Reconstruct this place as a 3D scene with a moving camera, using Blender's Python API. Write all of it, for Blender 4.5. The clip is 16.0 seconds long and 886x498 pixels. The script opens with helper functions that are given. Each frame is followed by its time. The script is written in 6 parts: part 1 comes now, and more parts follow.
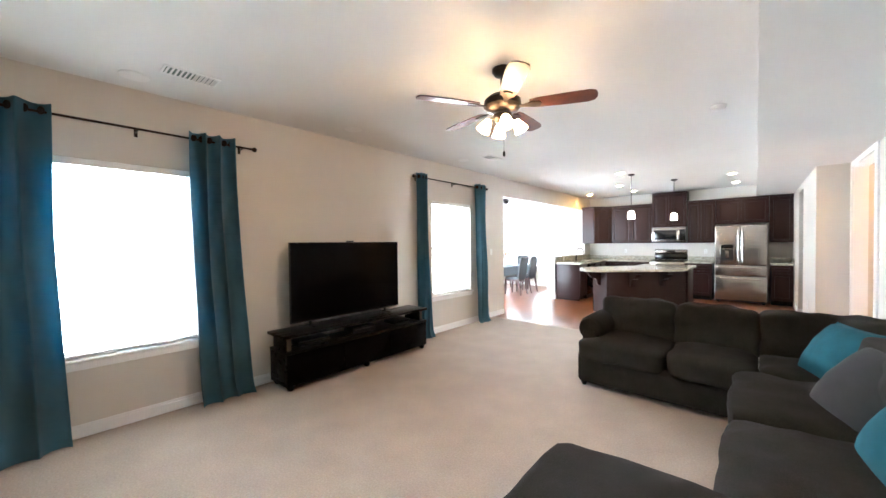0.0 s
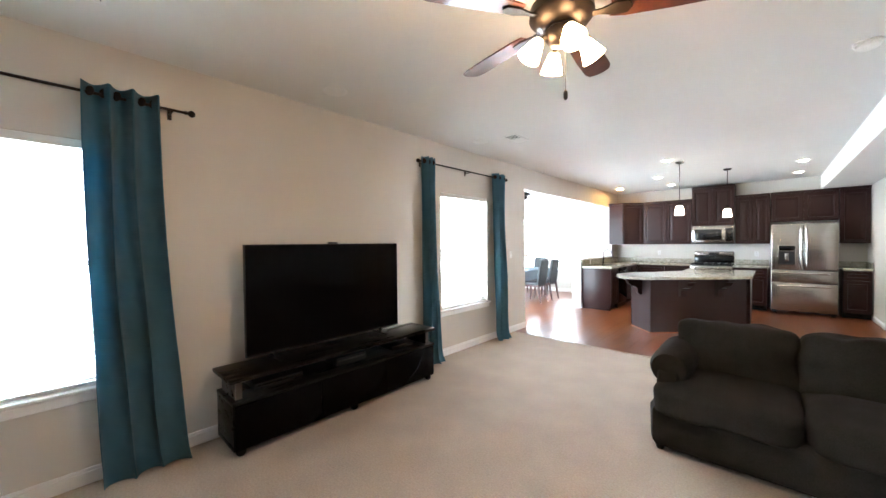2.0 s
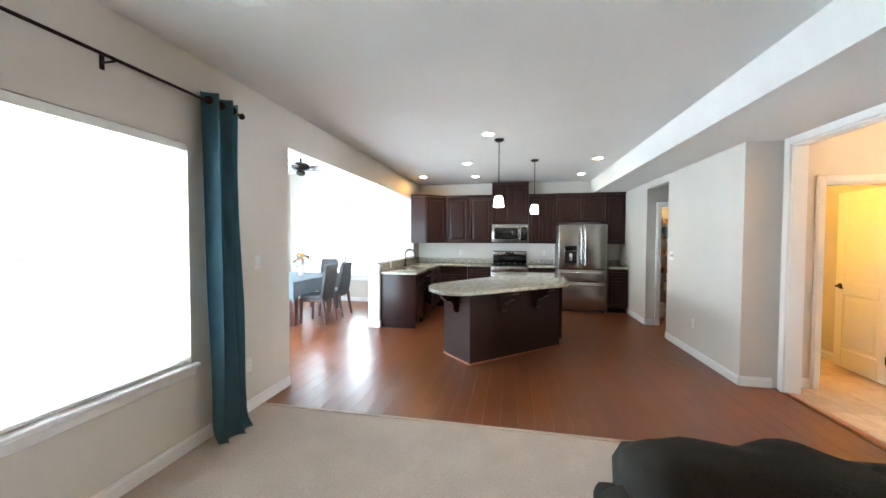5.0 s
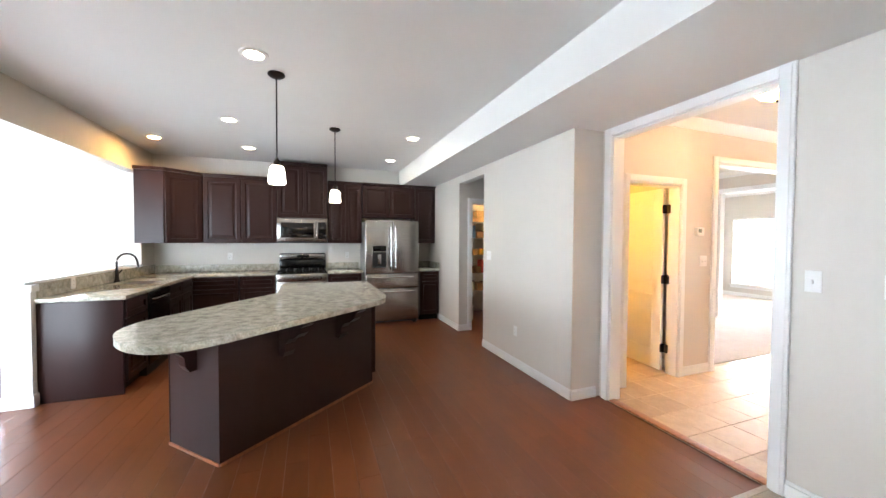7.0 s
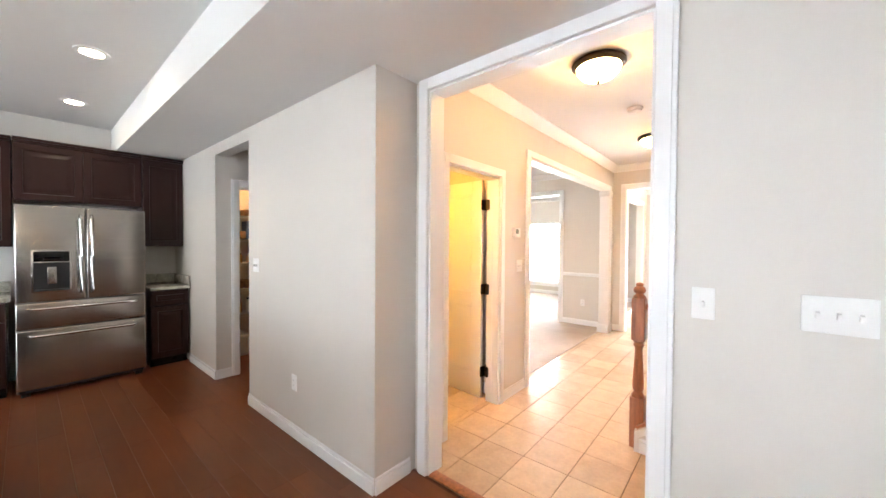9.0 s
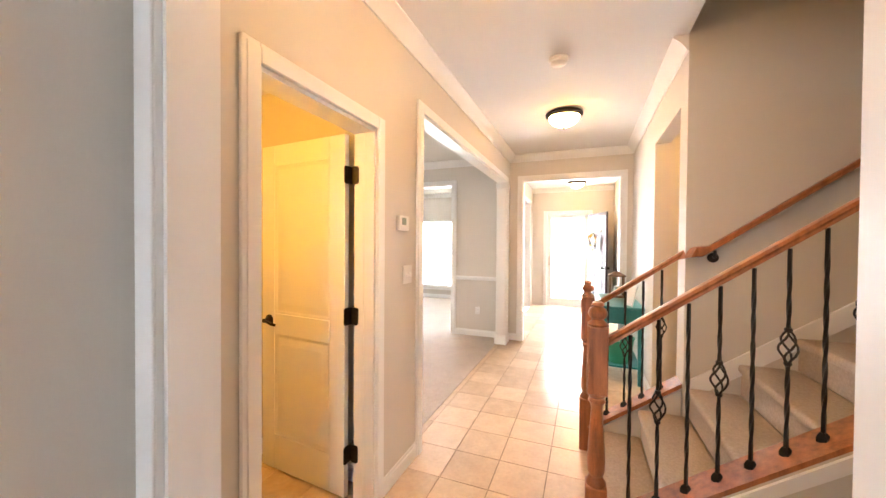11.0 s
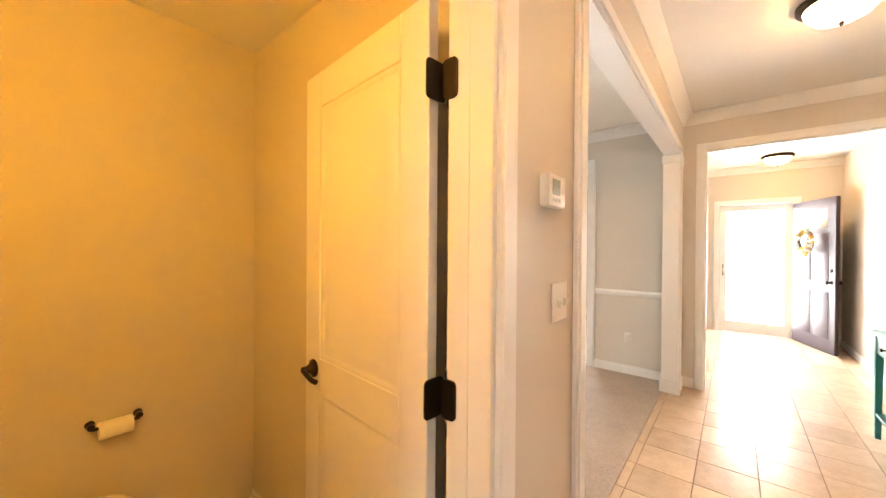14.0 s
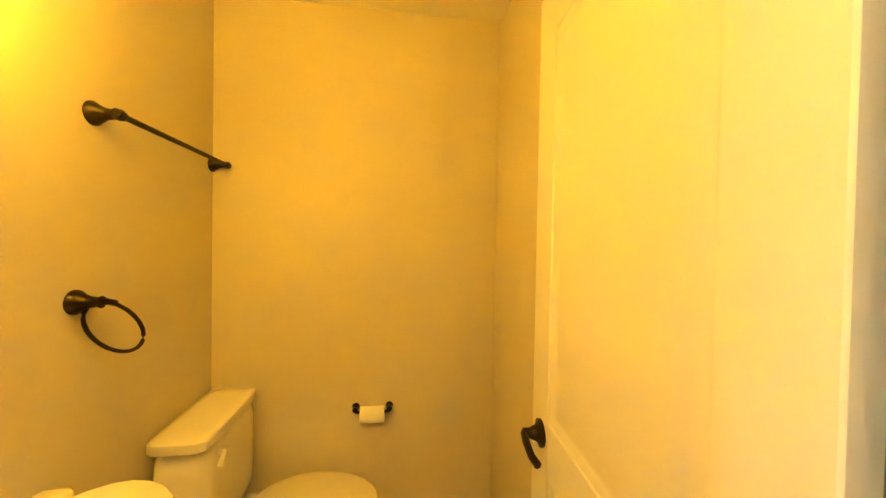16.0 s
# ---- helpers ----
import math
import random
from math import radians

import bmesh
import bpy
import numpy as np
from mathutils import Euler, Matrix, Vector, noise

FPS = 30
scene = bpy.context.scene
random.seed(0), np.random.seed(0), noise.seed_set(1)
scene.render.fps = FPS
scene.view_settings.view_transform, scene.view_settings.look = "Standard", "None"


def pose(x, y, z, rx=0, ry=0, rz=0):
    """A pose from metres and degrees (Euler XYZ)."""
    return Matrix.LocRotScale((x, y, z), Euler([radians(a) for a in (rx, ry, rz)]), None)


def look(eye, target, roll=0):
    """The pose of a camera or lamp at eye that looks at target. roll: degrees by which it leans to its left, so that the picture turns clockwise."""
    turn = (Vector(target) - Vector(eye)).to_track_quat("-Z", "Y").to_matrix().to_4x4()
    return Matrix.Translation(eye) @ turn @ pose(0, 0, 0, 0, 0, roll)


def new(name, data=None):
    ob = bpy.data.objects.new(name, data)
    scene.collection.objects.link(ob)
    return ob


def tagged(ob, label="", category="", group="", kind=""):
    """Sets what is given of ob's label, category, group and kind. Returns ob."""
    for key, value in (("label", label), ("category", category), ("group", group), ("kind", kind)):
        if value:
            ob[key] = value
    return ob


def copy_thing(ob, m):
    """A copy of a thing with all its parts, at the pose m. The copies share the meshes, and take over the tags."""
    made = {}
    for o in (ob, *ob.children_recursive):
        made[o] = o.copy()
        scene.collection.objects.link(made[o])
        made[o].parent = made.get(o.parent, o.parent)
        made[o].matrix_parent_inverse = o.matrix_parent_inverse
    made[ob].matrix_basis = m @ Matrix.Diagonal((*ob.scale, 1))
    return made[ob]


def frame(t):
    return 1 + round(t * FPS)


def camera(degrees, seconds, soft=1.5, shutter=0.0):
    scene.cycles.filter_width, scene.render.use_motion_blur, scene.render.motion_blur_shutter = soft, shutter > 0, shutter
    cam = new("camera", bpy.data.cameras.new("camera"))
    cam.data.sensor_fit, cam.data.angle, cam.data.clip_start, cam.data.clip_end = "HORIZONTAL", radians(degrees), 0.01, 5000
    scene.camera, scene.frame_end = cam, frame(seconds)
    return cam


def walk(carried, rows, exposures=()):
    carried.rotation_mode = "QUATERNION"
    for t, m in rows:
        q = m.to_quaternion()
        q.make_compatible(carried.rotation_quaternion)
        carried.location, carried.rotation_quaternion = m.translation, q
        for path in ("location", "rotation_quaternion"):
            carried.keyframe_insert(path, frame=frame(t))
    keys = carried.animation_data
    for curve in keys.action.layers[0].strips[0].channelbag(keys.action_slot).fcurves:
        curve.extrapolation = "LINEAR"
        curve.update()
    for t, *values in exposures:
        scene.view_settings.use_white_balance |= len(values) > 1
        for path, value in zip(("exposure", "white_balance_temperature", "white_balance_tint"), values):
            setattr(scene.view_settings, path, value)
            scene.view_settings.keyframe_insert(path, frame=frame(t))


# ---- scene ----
cam = camera(102.9, 16.0)
EXPOSURES = [(0.0, 1.58, 5720, 6), (1.8, 1.42, 5680, 5), (2.5, 1.5, 5780, 4), (3.1, 1.8, 5650, 1), (4.3, 1.38, 5650, 1), (5.5, 0.79, 5580, 3), (7.0, 0.96, 5800, 7), (8.5, 1.06, 6050, 9), (9.6, 0.80, 5960, 10), (10.2, 0.66, 6000, 10), (12.5, 0.54, 6550, 9), (13.5, 0.43, 6430, 10), (14.0, 0.43, 6700, 8), (14.5, 0.28, 6700, 4), (15.0, 0.28, 7050, -12), (15.5, 0.40, 7850, -19), (16.0, 0.63, 8050, -23)]
PATH = [
    (0, (1.378, 1.341, 1.456), (0.052, 2.837, 1.420), -0.6),
    (0.5, (1.296, 1.469, 1.459), (-0.046, 2.952, 1.424), -0.6),
    (1, (1.126, 1.674, 1.462), (-0.228, 3.146, 1.430), -0.6),
    (1.5, (0.880, 1.855, 1.463), (-0.475, 3.326, 1.431), -0.5),
    (2, (0.636, 2.108, 1.471), (-0.723, 3.575, 1.437), -0.6),
    (2.5, (0.435, 2.467, 1.480), (-0.889, 3.965, 1.443), -0.5),
    (3, (0.260, 2.803, 1.486), (-0.921, 4.416, 1.442), -0.4),
    (3.2, (0.206, 2.966, 1.484), (-0.895, 4.635, 1.439), -0.3),
    (5.5, (-0.353, 4.770, 1.477), (-0.494, 6.764, 1.415), 0.2),
    (6, (-0.378, 5.184, 1.465), (-0.247, 7.179, 1.401), 0.2),
    (6.5, (-0.290, 5.561, 1.456), (0.103, 7.521, 1.393), 0.3),
    (7, (-0.201, 5.875, 1.454), (0.500, 7.748, 1.401), 0.3),
    (7.5, (0.012, 6.192, 1.452), (0.958, 7.954, 1.406), 0.3),
    (8, (0.221, 6.443, 1.453), (1.403, 8.056, 1.417), 0.4),
    (8.5, (0.444, 6.658, 1.454), (1.813, 8.115, 1.418), 0.5),
    (9, (0.721, 6.846, 1.457), (2.248, 8.137, 1.419), 0.4),
    (9.5, (0.899, 7.089, 1.457), (2.594, 8.150, 1.418), 0.3),
    (10, (1.123, 7.263, 1.452), (2.923, 8.133, 1.416), 0.3),
    (10.2, (1.301, 7.283, 1.446), (3.106, 8.144, 1.411), 0.4),
    (12.5, (2.282, 7.876, 1.422), (4.226, 8.348, 1.402), 0.1),
    (13, (2.447, 7.932, 1.418), (4.338, 8.583, 1.395), 0.2),
    (13.5, (2.639, 8.011, 1.414), (4.401, 8.957, 1.400), 0.2),
    (14, (2.777, 8.089, 1.397), (4.320, 9.361, 1.386), 0.4),
    (14.5, (2.890, 8.196, 1.401), (4.219, 9.690, 1.389), 0.8),
    (15, (3.001, 8.258, 1.425), (4.002, 9.989, 1.397), 0.7),
    (15.5, (3.097, 8.378, 1.401), (3.727, 10.276, 1.365), 0.8),
    (16, (3.118, 8.475, 1.404), (3.399, 10.455, 1.373), 1.0),
]
walk(cam, [(t, look(eye, target, roll)) for t, eye, target, roll in PATH], EXPOSURES)

# ---- light ----
world = bpy.data.worlds.new("world")
scene.world = world
world.use_nodes = True
sky = world.node_tree.nodes.new("ShaderNodeTexSky")
sky.sky_type, sky.sun_disc = "NISHITA", False
sky.sun_elevation, sky.sun_rotation = radians(50), radians(150)
world.node_tree.links.new(sky.outputs[0], world.node_tree.nodes["Background"].inputs[0])
world.node_tree.nodes["Background"].inputs[1].default_value = 0.12
DAY, DAY_BREAKFAST, DAY_FRONT, DAY_DINING = 20.0, 8.4, 64.0, 7.5      # glow of the white daylight outside the windows; the dining one is an unseen addition
CAN, PENDANT, FAN, HALL, POWDER = 70.0, 12.0, 38.0, 50.0, 66.0

# ---- materials ----
def nodes_of(name):
    mat = bpy.data.materials.new(name)
    mat.use_nodes = True
    nt = mat.node_tree
    return mat, nt, nt.nodes["Principled BSDF"], nt.links


def material(name, color, rough=0.6, metal=0.0, vary=0.08, scale=3.0, fine=120.0, bump=0.0, stretch=(1, 1, 1), per_object=0.0, coat=0.0, second=None, sheen=0.0, spec=0.5, wide=0.7):
    """A surface with broad and fine variation, at real size."""
    mat, nt, p, link = nodes_of(name)
    tc = nt.nodes.new("ShaderNodeTexCoord")
    mp = nt.nodes.new("ShaderNodeMapping")
    mp.inputs["Scale"].default_value = stretch
    link.new(tc.outputs["Object"], mp.inputs[0])
    if per_object:
        oi = nt.nodes.new("ShaderNodeObjectInfo")
        add = nt.nodes.new("ShaderNodeVectorMath")
        add.operation = "MULTIPLY_ADD"
        link.new(oi.outputs["Random"], add.inputs[0])
        add.inputs[1].default_value = (7, 13, 5)
        link.new(tc.outputs["Object"], add.inputs[2])
        link.new(add.outputs[0], mp.inputs[0])
    broad, small = nt.nodes.new("ShaderNodeTexNoise"), nt.nodes.new("ShaderNodeTexNoise")
    for n, s, d in ((broad, scale, 3), (small, fine, 4)):
        n.inputs["Scale"].default_value, n.inputs["Detail"].default_value = s, d
        link.new(mp.outputs[0], n.inputs["Vector"])
    mix = nt.nodes.new("ShaderNodeMix")
    mix.data_type = "RGBA"
    dark = second or tuple(c * (1 - 2.2 * vary) for c in color)
    mix.inputs["A"].default_value, mix.inputs["B"].default_value = (*dark, 1), (*(min(1, c * (1 + vary)) for c in color), 1)
    both = nt.nodes.new("ShaderNodeMath")
    both.operation = "MULTIPLY_ADD"
    link.new(broad.outputs[0], both.inputs[0])
    both.inputs[1].default_value = wide
    half = nt.nodes.new("ShaderNodeMath")
    half.operation = "MULTIPLY"
    link.new(small.outputs[0], half.inputs[0])
    half.inputs[1].default_value = 1 - wide
    link.new(half.outputs[0], both.inputs[2])
    if per_object:
        more = nt.nodes.new("ShaderNodeMath")
        more.operation = "MULTIPLY_ADD"
        link.new(oi.outputs["Random"], more.inputs[0])
        more.inputs[1].default_value = per_object
        link.new(both.outputs[0], more.inputs[2])
        both = more
    ramp = nt.nodes.new("ShaderNodeMapRange")
    ramp.inputs["From Min"].default_value, ramp.inputs["From Max"].default_value = 0.3, 0.7 + per_object
    link.new(both.outputs[0], ramp.inputs[0])
    link.new(ramp.outputs[0], mix.inputs["Factor"])
    link.new(mix.outputs["Result"], p.inputs["Base Color"])
    rr = nt.nodes.new("ShaderNodeMapRange")
    rr.inputs["To Min"].default_value, rr.inputs["To Max"].default_value = rough * 0.88, min(1, rough * 1.12)
    link.new(broad.outputs[0], rr.inputs[0])
    link.new(rr.outputs[0], p.inputs["Roughness"])
    p.inputs["Metallic"].default_value = metal
    p.inputs["Coat Weight"].default_value = coat
    p.inputs["Sheen Weight"].default_value = sheen
    p.inputs["Specular IOR Level"].default_value = spec
    if bump:
        b = nt.nodes.new("ShaderNodeBump")
        b.inputs["Strength"].default_value, b.inputs["Distance"].default_value = min(1, bump), 0.004
        link.new(small.outputs[0], b.inputs["Height"])
        link.new(b.outputs[0], p.inputs["Normal"])
    return mat


def glowing(name, color, strength):
    mat, nt, p, link = nodes_of(name)
    p.inputs["Base Color"].default_value = (0.8, 0.8, 0.8, 1)
    p.inputs["Emission Color"].default_value, p.inputs["Emission Strength"].default_value = (*color, 1), strength
    return mat


def glassy(name, color=(1, 1, 1), rough=0.0):
    mat, nt, p, link = nodes_of(name)
    p.inputs["Base Color"].default_value, p.inputs["Roughness"].default_value = (*color, 1), rough
    p.inputs["Transmission Weight"].default_value, p.inputs["IOR"].default_value = 1.0, 1.45
    return mat


WALL = material("wall_paint", (0.62, 0.58, 0.52), 0.55, vary=0.02, scale=1.2, fine=260, bump=0.06)
CEIL = material("ceiling_paint", (0.74, 0.73, 0.70), 0.8, vary=0.02, scale=1.0, fine=220, bump=0.1)
TRIM = material("white_trim_paint", (0.80, 0.80, 0.79), 0.36, vary=0.008, scale=1.5, fine=12, wide=0.9)
DOORW = material("white_door_paint", (0.80, 0.79, 0.76), 0.36, vary=0.008, scale=1.5, fine=12, wide=0.9)
CARPET = material("cream_carpet", (0.43, 0.352, 0.285), 0.95, vary=0.11, scale=3.2, fine=80, wide=0.36, bump=0.7, sheen=0.1)
GROUT = material("grout", (0.20, 0.145, 0.10), 0.9, vary=0.15, scale=4, fine=200, bump=0.3)
TILE = material("beige_floor_tile", (0.64, 0.48, 0.335), 0.20, vary=0.13, scale=9, fine=45, wide=0.6, per_object=0.35)
PLANK = material("wood_floor_plank", (0.172, 0.053, 0.0177), 0.31, spec=0.34, vary=0.05, scale=1.1, fine=9, stretch=(4, 0.45, 1), per_object=0.12, wide=0.66, second=(0.116, 0.035, 0.012))
SUBFLOOR = material("dark_plank_joint", (0.085, 0.027, 0.0115), 0.7)
CABINET = material("dark_cherry_cabinet", (0.0255, 0.0108, 0.0098), 0.30, vary=0.07, scale=1.5, fine=14, stretch=(5, 5, 0.8), spec=0.22)
GRANITE = material("pale_granite", (0.60, 0.575, 0.49), 0.08, vary=0.12, scale=17, fine=85, wide=0.55, second=(0.20, 0.195, 0.15))
STEEL = material("stainless_steel", (0.43, 0.41, 0.385), 0.24, 1.0, vary=0.05, scale=2, fine=60, stretch=(0.6, 0.6, 30))
CHROME = material("bright_steel", (0.75, 0.74, 0.72), 0.14, 1.0, vary=0.03)
BRUSHED = material("brushed_grey_metal", (0.11, 0.105, 0.10), 0.5, 0.4, vary=0.08)
BLACK = material("black_plastic", (0.012, 0.012, 0.013), 0.35, vary=0.1)
GLOSSBLACK = material("black_glass", (0.006, 0.006, 0.007), 0.08, vary=0.1)
SCREEN = material("matt_black_screen", (0.003, 0.0026, 0.0034), 0.18, vary=0.1, spec=0.05)
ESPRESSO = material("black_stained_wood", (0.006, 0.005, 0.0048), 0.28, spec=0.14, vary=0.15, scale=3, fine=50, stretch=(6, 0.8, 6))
BRONZE = material("oil_rubbed_bronze", (0.022, 0.016, 0.013), 0.38, 0.7, vary=0.15, scale=10)
IRON = material("black_iron", (0.010, 0.010, 0.011), 0.40, 0.4, vary=0.1)
SOFA = material("charcoal_microfibre", (0.029, 0.0255, 0.0215), 0.92, vary=0.2, scale=7, fine=170, bump=0.4, spec=0.08, wide=0.5)
TEALCUSHION = material("teal_cushion_cloth", (0.019, 0.092, 0.120), 0.9, vary=0.2, wide=0.5, scale=6, fine=380, bump=0.4, spec=0.15)
GREYCUSHION = material("grey_cushion_cloth", (0.024, 0.0205, 0.018), 0.8, vary=0.15, scale=5, fine=380, bump=0.3, spec=0.2)
CURTAIN = material("teal_curtain_cloth", (0.062, 0.150, 0.205), 0.85, vary=0.10, scale=4, fine=500, bump=0.3, sheen=0.15)
OAK = material("red_oak_stain", (0.36, 0.125, 0.048), 0.30, vary=0.25, scale=5, fine=60, stretch=(7, 7, 0.9), coat=0.2)
WALNUT = material("walnut_blade", (0.085, 0.026, 0.014), 0.35, vary=0.3, scale=6, fine=70, stretch=(2, 2, 2))
TEALPAINT = material("teal_furniture_paint", (0.022, 0.20, 0.205), 0.4, vary=0.12, scale=4, fine=70)
CLOTH = material("grey_blue_tablecloth", (0.14, 0.175, 0.205), 0.9, vary=0.08, scale=3, fine=300, bump=0.3)
CHAIRLEATHER = material("dark_blue_grey_upholstery", (0.013, 0.0155, 0.020), 0.5, vary=0.12, scale=6, fine=160, bump=0.1)
DARKWOOD = material("dark_red_brown_wood", (0.060, 0.017, 0.012), 0.3, vary=0.2, scale=4, fine=50, stretch=(6, 6, 0.8))
PORCELAIN = material("white_porcelain", (0.80, 0.79, 0.76), 0.08, vary=0.01, coat=0.5)
PAPER = material("toilet_paper", (0.82, 0.81, 0.78), 0.95, vary=0.03, fine=200, bump=0.2)
PLASTIC = material("white_plastic", (0.78, 0.77, 0.74), 0.35, vary=0.02)
LCD = material("grey_green_display", (0.22, 0.27, 0.24), 0.2, vary=0.05)
BACKSPLASH = material("pale_kitchen_wall", (0.66, 0.63, 0.58), 0.5, vary=0.02, scale=2, fine=220, bump=0.05)
WICKER = material("wicker", (0.24, 0.14, 0.07), 0.7, vary=0.25, scale=30, fine=200, bump=0.6)
WIREW = material("white_wire", (0.75, 0.75, 0.73), 0.4)
FRONTDOOR = material("dark_plum_door_paint", (0.055, 0.034, 0.046), 0.5, vary=0.08)
LEAFM = material("leaf_green", (0.07, 0.14, 0.035), 0.6, vary=0.2, scale=30)
YELLOWP = material("yellow_petals", (0.62, 0.36, 0.02), 0.7, vary=0.15, scale=30)
PINKP = material("pink_petals", (0.58, 0.13, 0.13), 0.7, vary=0.15, scale=30)
WHITEP = material("white_petals", (0.8, 0.78, 0.7), 0.7, vary=0.1, scale=30)
GREENPLASTIC = material("sea_green_plastic", (0.03, 0.30, 0.20), 0.4, vary=0.05)
LANTERNW = material("weathered_lantern_wood", (0.20, 0.12, 0.07), 0.6, vary=0.25, scale=12, fine=90)
WAX = material("cream_wax", (0.75, 0.70, 0.58), 0.5, vary=0.03)
BEIGECLOTH = material("tan_upholstery", (0.40, 0.31, 0.22), 0.85, vary=0.1, scale=5, fine=250, bump=0.3)
BOXRED = material("red_carton", (0.45, 0.05, 0.04), 0.5, vary=0.1)
BOXTAN = material("tan_carton", (0.45, 0.28, 0.13), 0.6, vary=0.15)
BOXBLUE = material("blue_carton", (0.06, 0.13, 0.3), 0.5, vary=0.1)
BLIND = material("white_blind_slat", (0.82, 0.82, 0.80), 0.5, vary=0.01)
n_ = CURTAIN.node_tree
tr_, mx_ = n_.nodes.new("ShaderNodeBsdfTranslucent"), n_.nodes.new("ShaderNodeMixShader")
tr_.inputs[0].default_value = (0.055, 0.205, 0.29, 1)
mx_.inputs[0].default_value = 0.35
n_.links.new(n_.nodes["Principled BSDF"].outputs[0], mx_.inputs[1])
n_.links.new(tr_.outputs[0], mx_.inputs[2])
n_.links.new(mx_.outputs[0], n_.nodes["Material Output"].inputs[0])
DAYLIGHT = glowing("daylight_outside", (0.90, 0.96, 1.0), DAY)
DAYLIGHT_B = glowing("daylight_breakfast", (0.89, 0.95, 1.0), DAY_BREAKFAST)
DAYLIGHT_D = glowing("added_dining_daylight", (1.0, 0.92, 0.82), DAY_DINING)
DAYLIGHT_F = glowing("daylight_front", (0.98, 0.98, 1.0), DAY_FRONT)
LAMPGLASS = glowing("lit_frosted_glass", (1.0, 0.57, 0.25), FAN)
PENDGLASS = glowing("lit_white_glass", (1.0, 0.80, 0.58), PENDANT)
WARMCANGLASS = glowing("lit_amber_downlight", (1.0, 0.50, 0.14), 4 * CAN)
CANGLASS = glowing("lit_downlight", (1.0, 0.82, 0.56), CAN)
DOMEGLASS = glowing("lit_amber_dome", (1.0, 0.52, 0.16), HALL)
VANITYGLASS = glowing("lit_vanity_glass", (1.0, 0.455, 0.053), POWDER)
GLASS = glassy("clear_glass")
MIRROR = material("mirror_silver", (0.9, 0.9, 0.9), 0.02, 1.0, vary=0.0)

# ---- building helpers ----
def rect(bm, x0, x1, y0, y1, z0, z1, bevel=0.0, seg=2):
    """A block between two corners, its edges rounded by bevel."""
    made = bmesh.ops.create_cube(bm, size=1, matrix=Matrix.Translation(((x0 + x1) / 2, (y0 + y1) / 2, (z0 + z1) / 2)) @ Matrix.Diagonal((abs(x1 - x0), abs(y1 - y0), abs(z1 - z0), 1)))
    if bevel:
        edges = {e for v in made["verts"] for e in v.link_edges}
        bmesh.ops.bevel(bm, geom=list(edges), offset=bevel, segments=seg, profile=0.5, affect="EDGES")
    return bm


def block(x0, x1, y0, y1, z0, z1, bevel=0.0, seg=2):
    return rect(bmesh.new(), x0, x1, y0, y1, z0, z1, bevel, seg)


def ring_sweep(bm, rings, closed=False, caps=True):
    """Joins rings of points into a skin."""
    rows = [[bm.verts.new(p) for p in ring] for ring in rings]
    n = len(rows[0])
    for a, b in zip(rows, rows[1:] + rows[:1] if closed else rows[1:]):
        for i in range(n):
            bm.faces.new((a[i], a[(i + 1) % n], b[(i + 1) % n], b[i]))
    if caps and not closed:
        bm.faces.new(rows[0][::-1])
        bm.faces.new(rows[-1])
    return bm


def lathe(bm, profile, at=(0, 0, 0), seg=20, m=None):
    """Turns (radius, height) pairs about the upright axis at a place."""
    rings = []
    for r, z in profile:
        ring = [Vector((r * math.cos(2 * math.pi * i / seg), r * math.sin(2 * math.pi * i / seg), z)) for i in range(seg)]
        rings.append([(m @ p if m else p) + Vector(at) for p in ring])
    return ring_sweep(bm, rings)


def tube(bm, points, r, seg=8, closed=False):
    """A round bar through points."""
    pts = [Vector(p) for p in points]
    rings = []
    n = len(pts)
    for i, p in enumerate(pts):
        a = pts[(i - 1) % n] if closed or i else pts[0]
        b = pts[(i + 1) % n] if closed or i < n - 1 else pts[-1]
        d = (b - a).normalized()
        side = d.cross(Vector((0, 0, 1)))
        if side.length < 0.05:
            side = d.cross(Vector((1, 0, 0)))
        side.normalize()
        up = side.cross(d)
        rings.append([p + r * (math.cos(2 * math.pi * k / seg) * side + math.sin(2 * math.pi * k / seg) * up) for k in range(seg)])
    return ring_sweep(bm, rings, closed)


def prism(bm, outline, z0, z1):
    """An upright prism over an outline of (x, y)."""
    lo = [bm.verts.new((x, y, z0)) for x, y in outline]
    hi = [bm.verts.new((x, y, z1)) for x, y in outline]
    bm.faces.new(lo[::-1])
    bm.faces.new(hi)
    for i in range(len(lo)):
        j = (i + 1) % len(lo)
        bm.faces.new((lo[i], lo[j], hi[j], hi[i]))
    return bm


def moved(bm, m):
    bmesh.ops.transform(bm, matrix=m, verts=bm.verts)
    return bm


def cushion(size, at, power=5.0, puff=0.0, wrinkle=0.0, cuts=9, turn=None, seed=0.0):
    """A stuffed block with rounded edges, swollen faces and soft creases."""
    bm = bmesh.new()
    bmesh.ops.create_cube(bm, size=2)
    bmesh.ops.subdivide_edges(bm, edges=bm.edges, cuts=cuts, use_grid_fill=True)
    h = Vector(size) / 2
    for v in bm.verts:
        p = v.co
        k = (abs(p.x) ** power + abs(p.y) ** power + abs(p.z) ** power) ** (-1 / power)
        q = p * k
        w = Vector((q.x * h.x, q.y * h.y, q.z * h.z))
        w.z += puff * (1 - q.x ** 2) * (1 - q.y ** 2) * (1 if q.z > 0 else -0.3)
        if wrinkle:
            w += q * wrinkle * noise.noise(Vector((w.x * 7 + seed, w.y * 7, w.z * 7 + seed)))
        v.co = w
    m = Matrix.Translation(at) @ (turn or Matrix.Identity(4))
    return moved(bm, m)


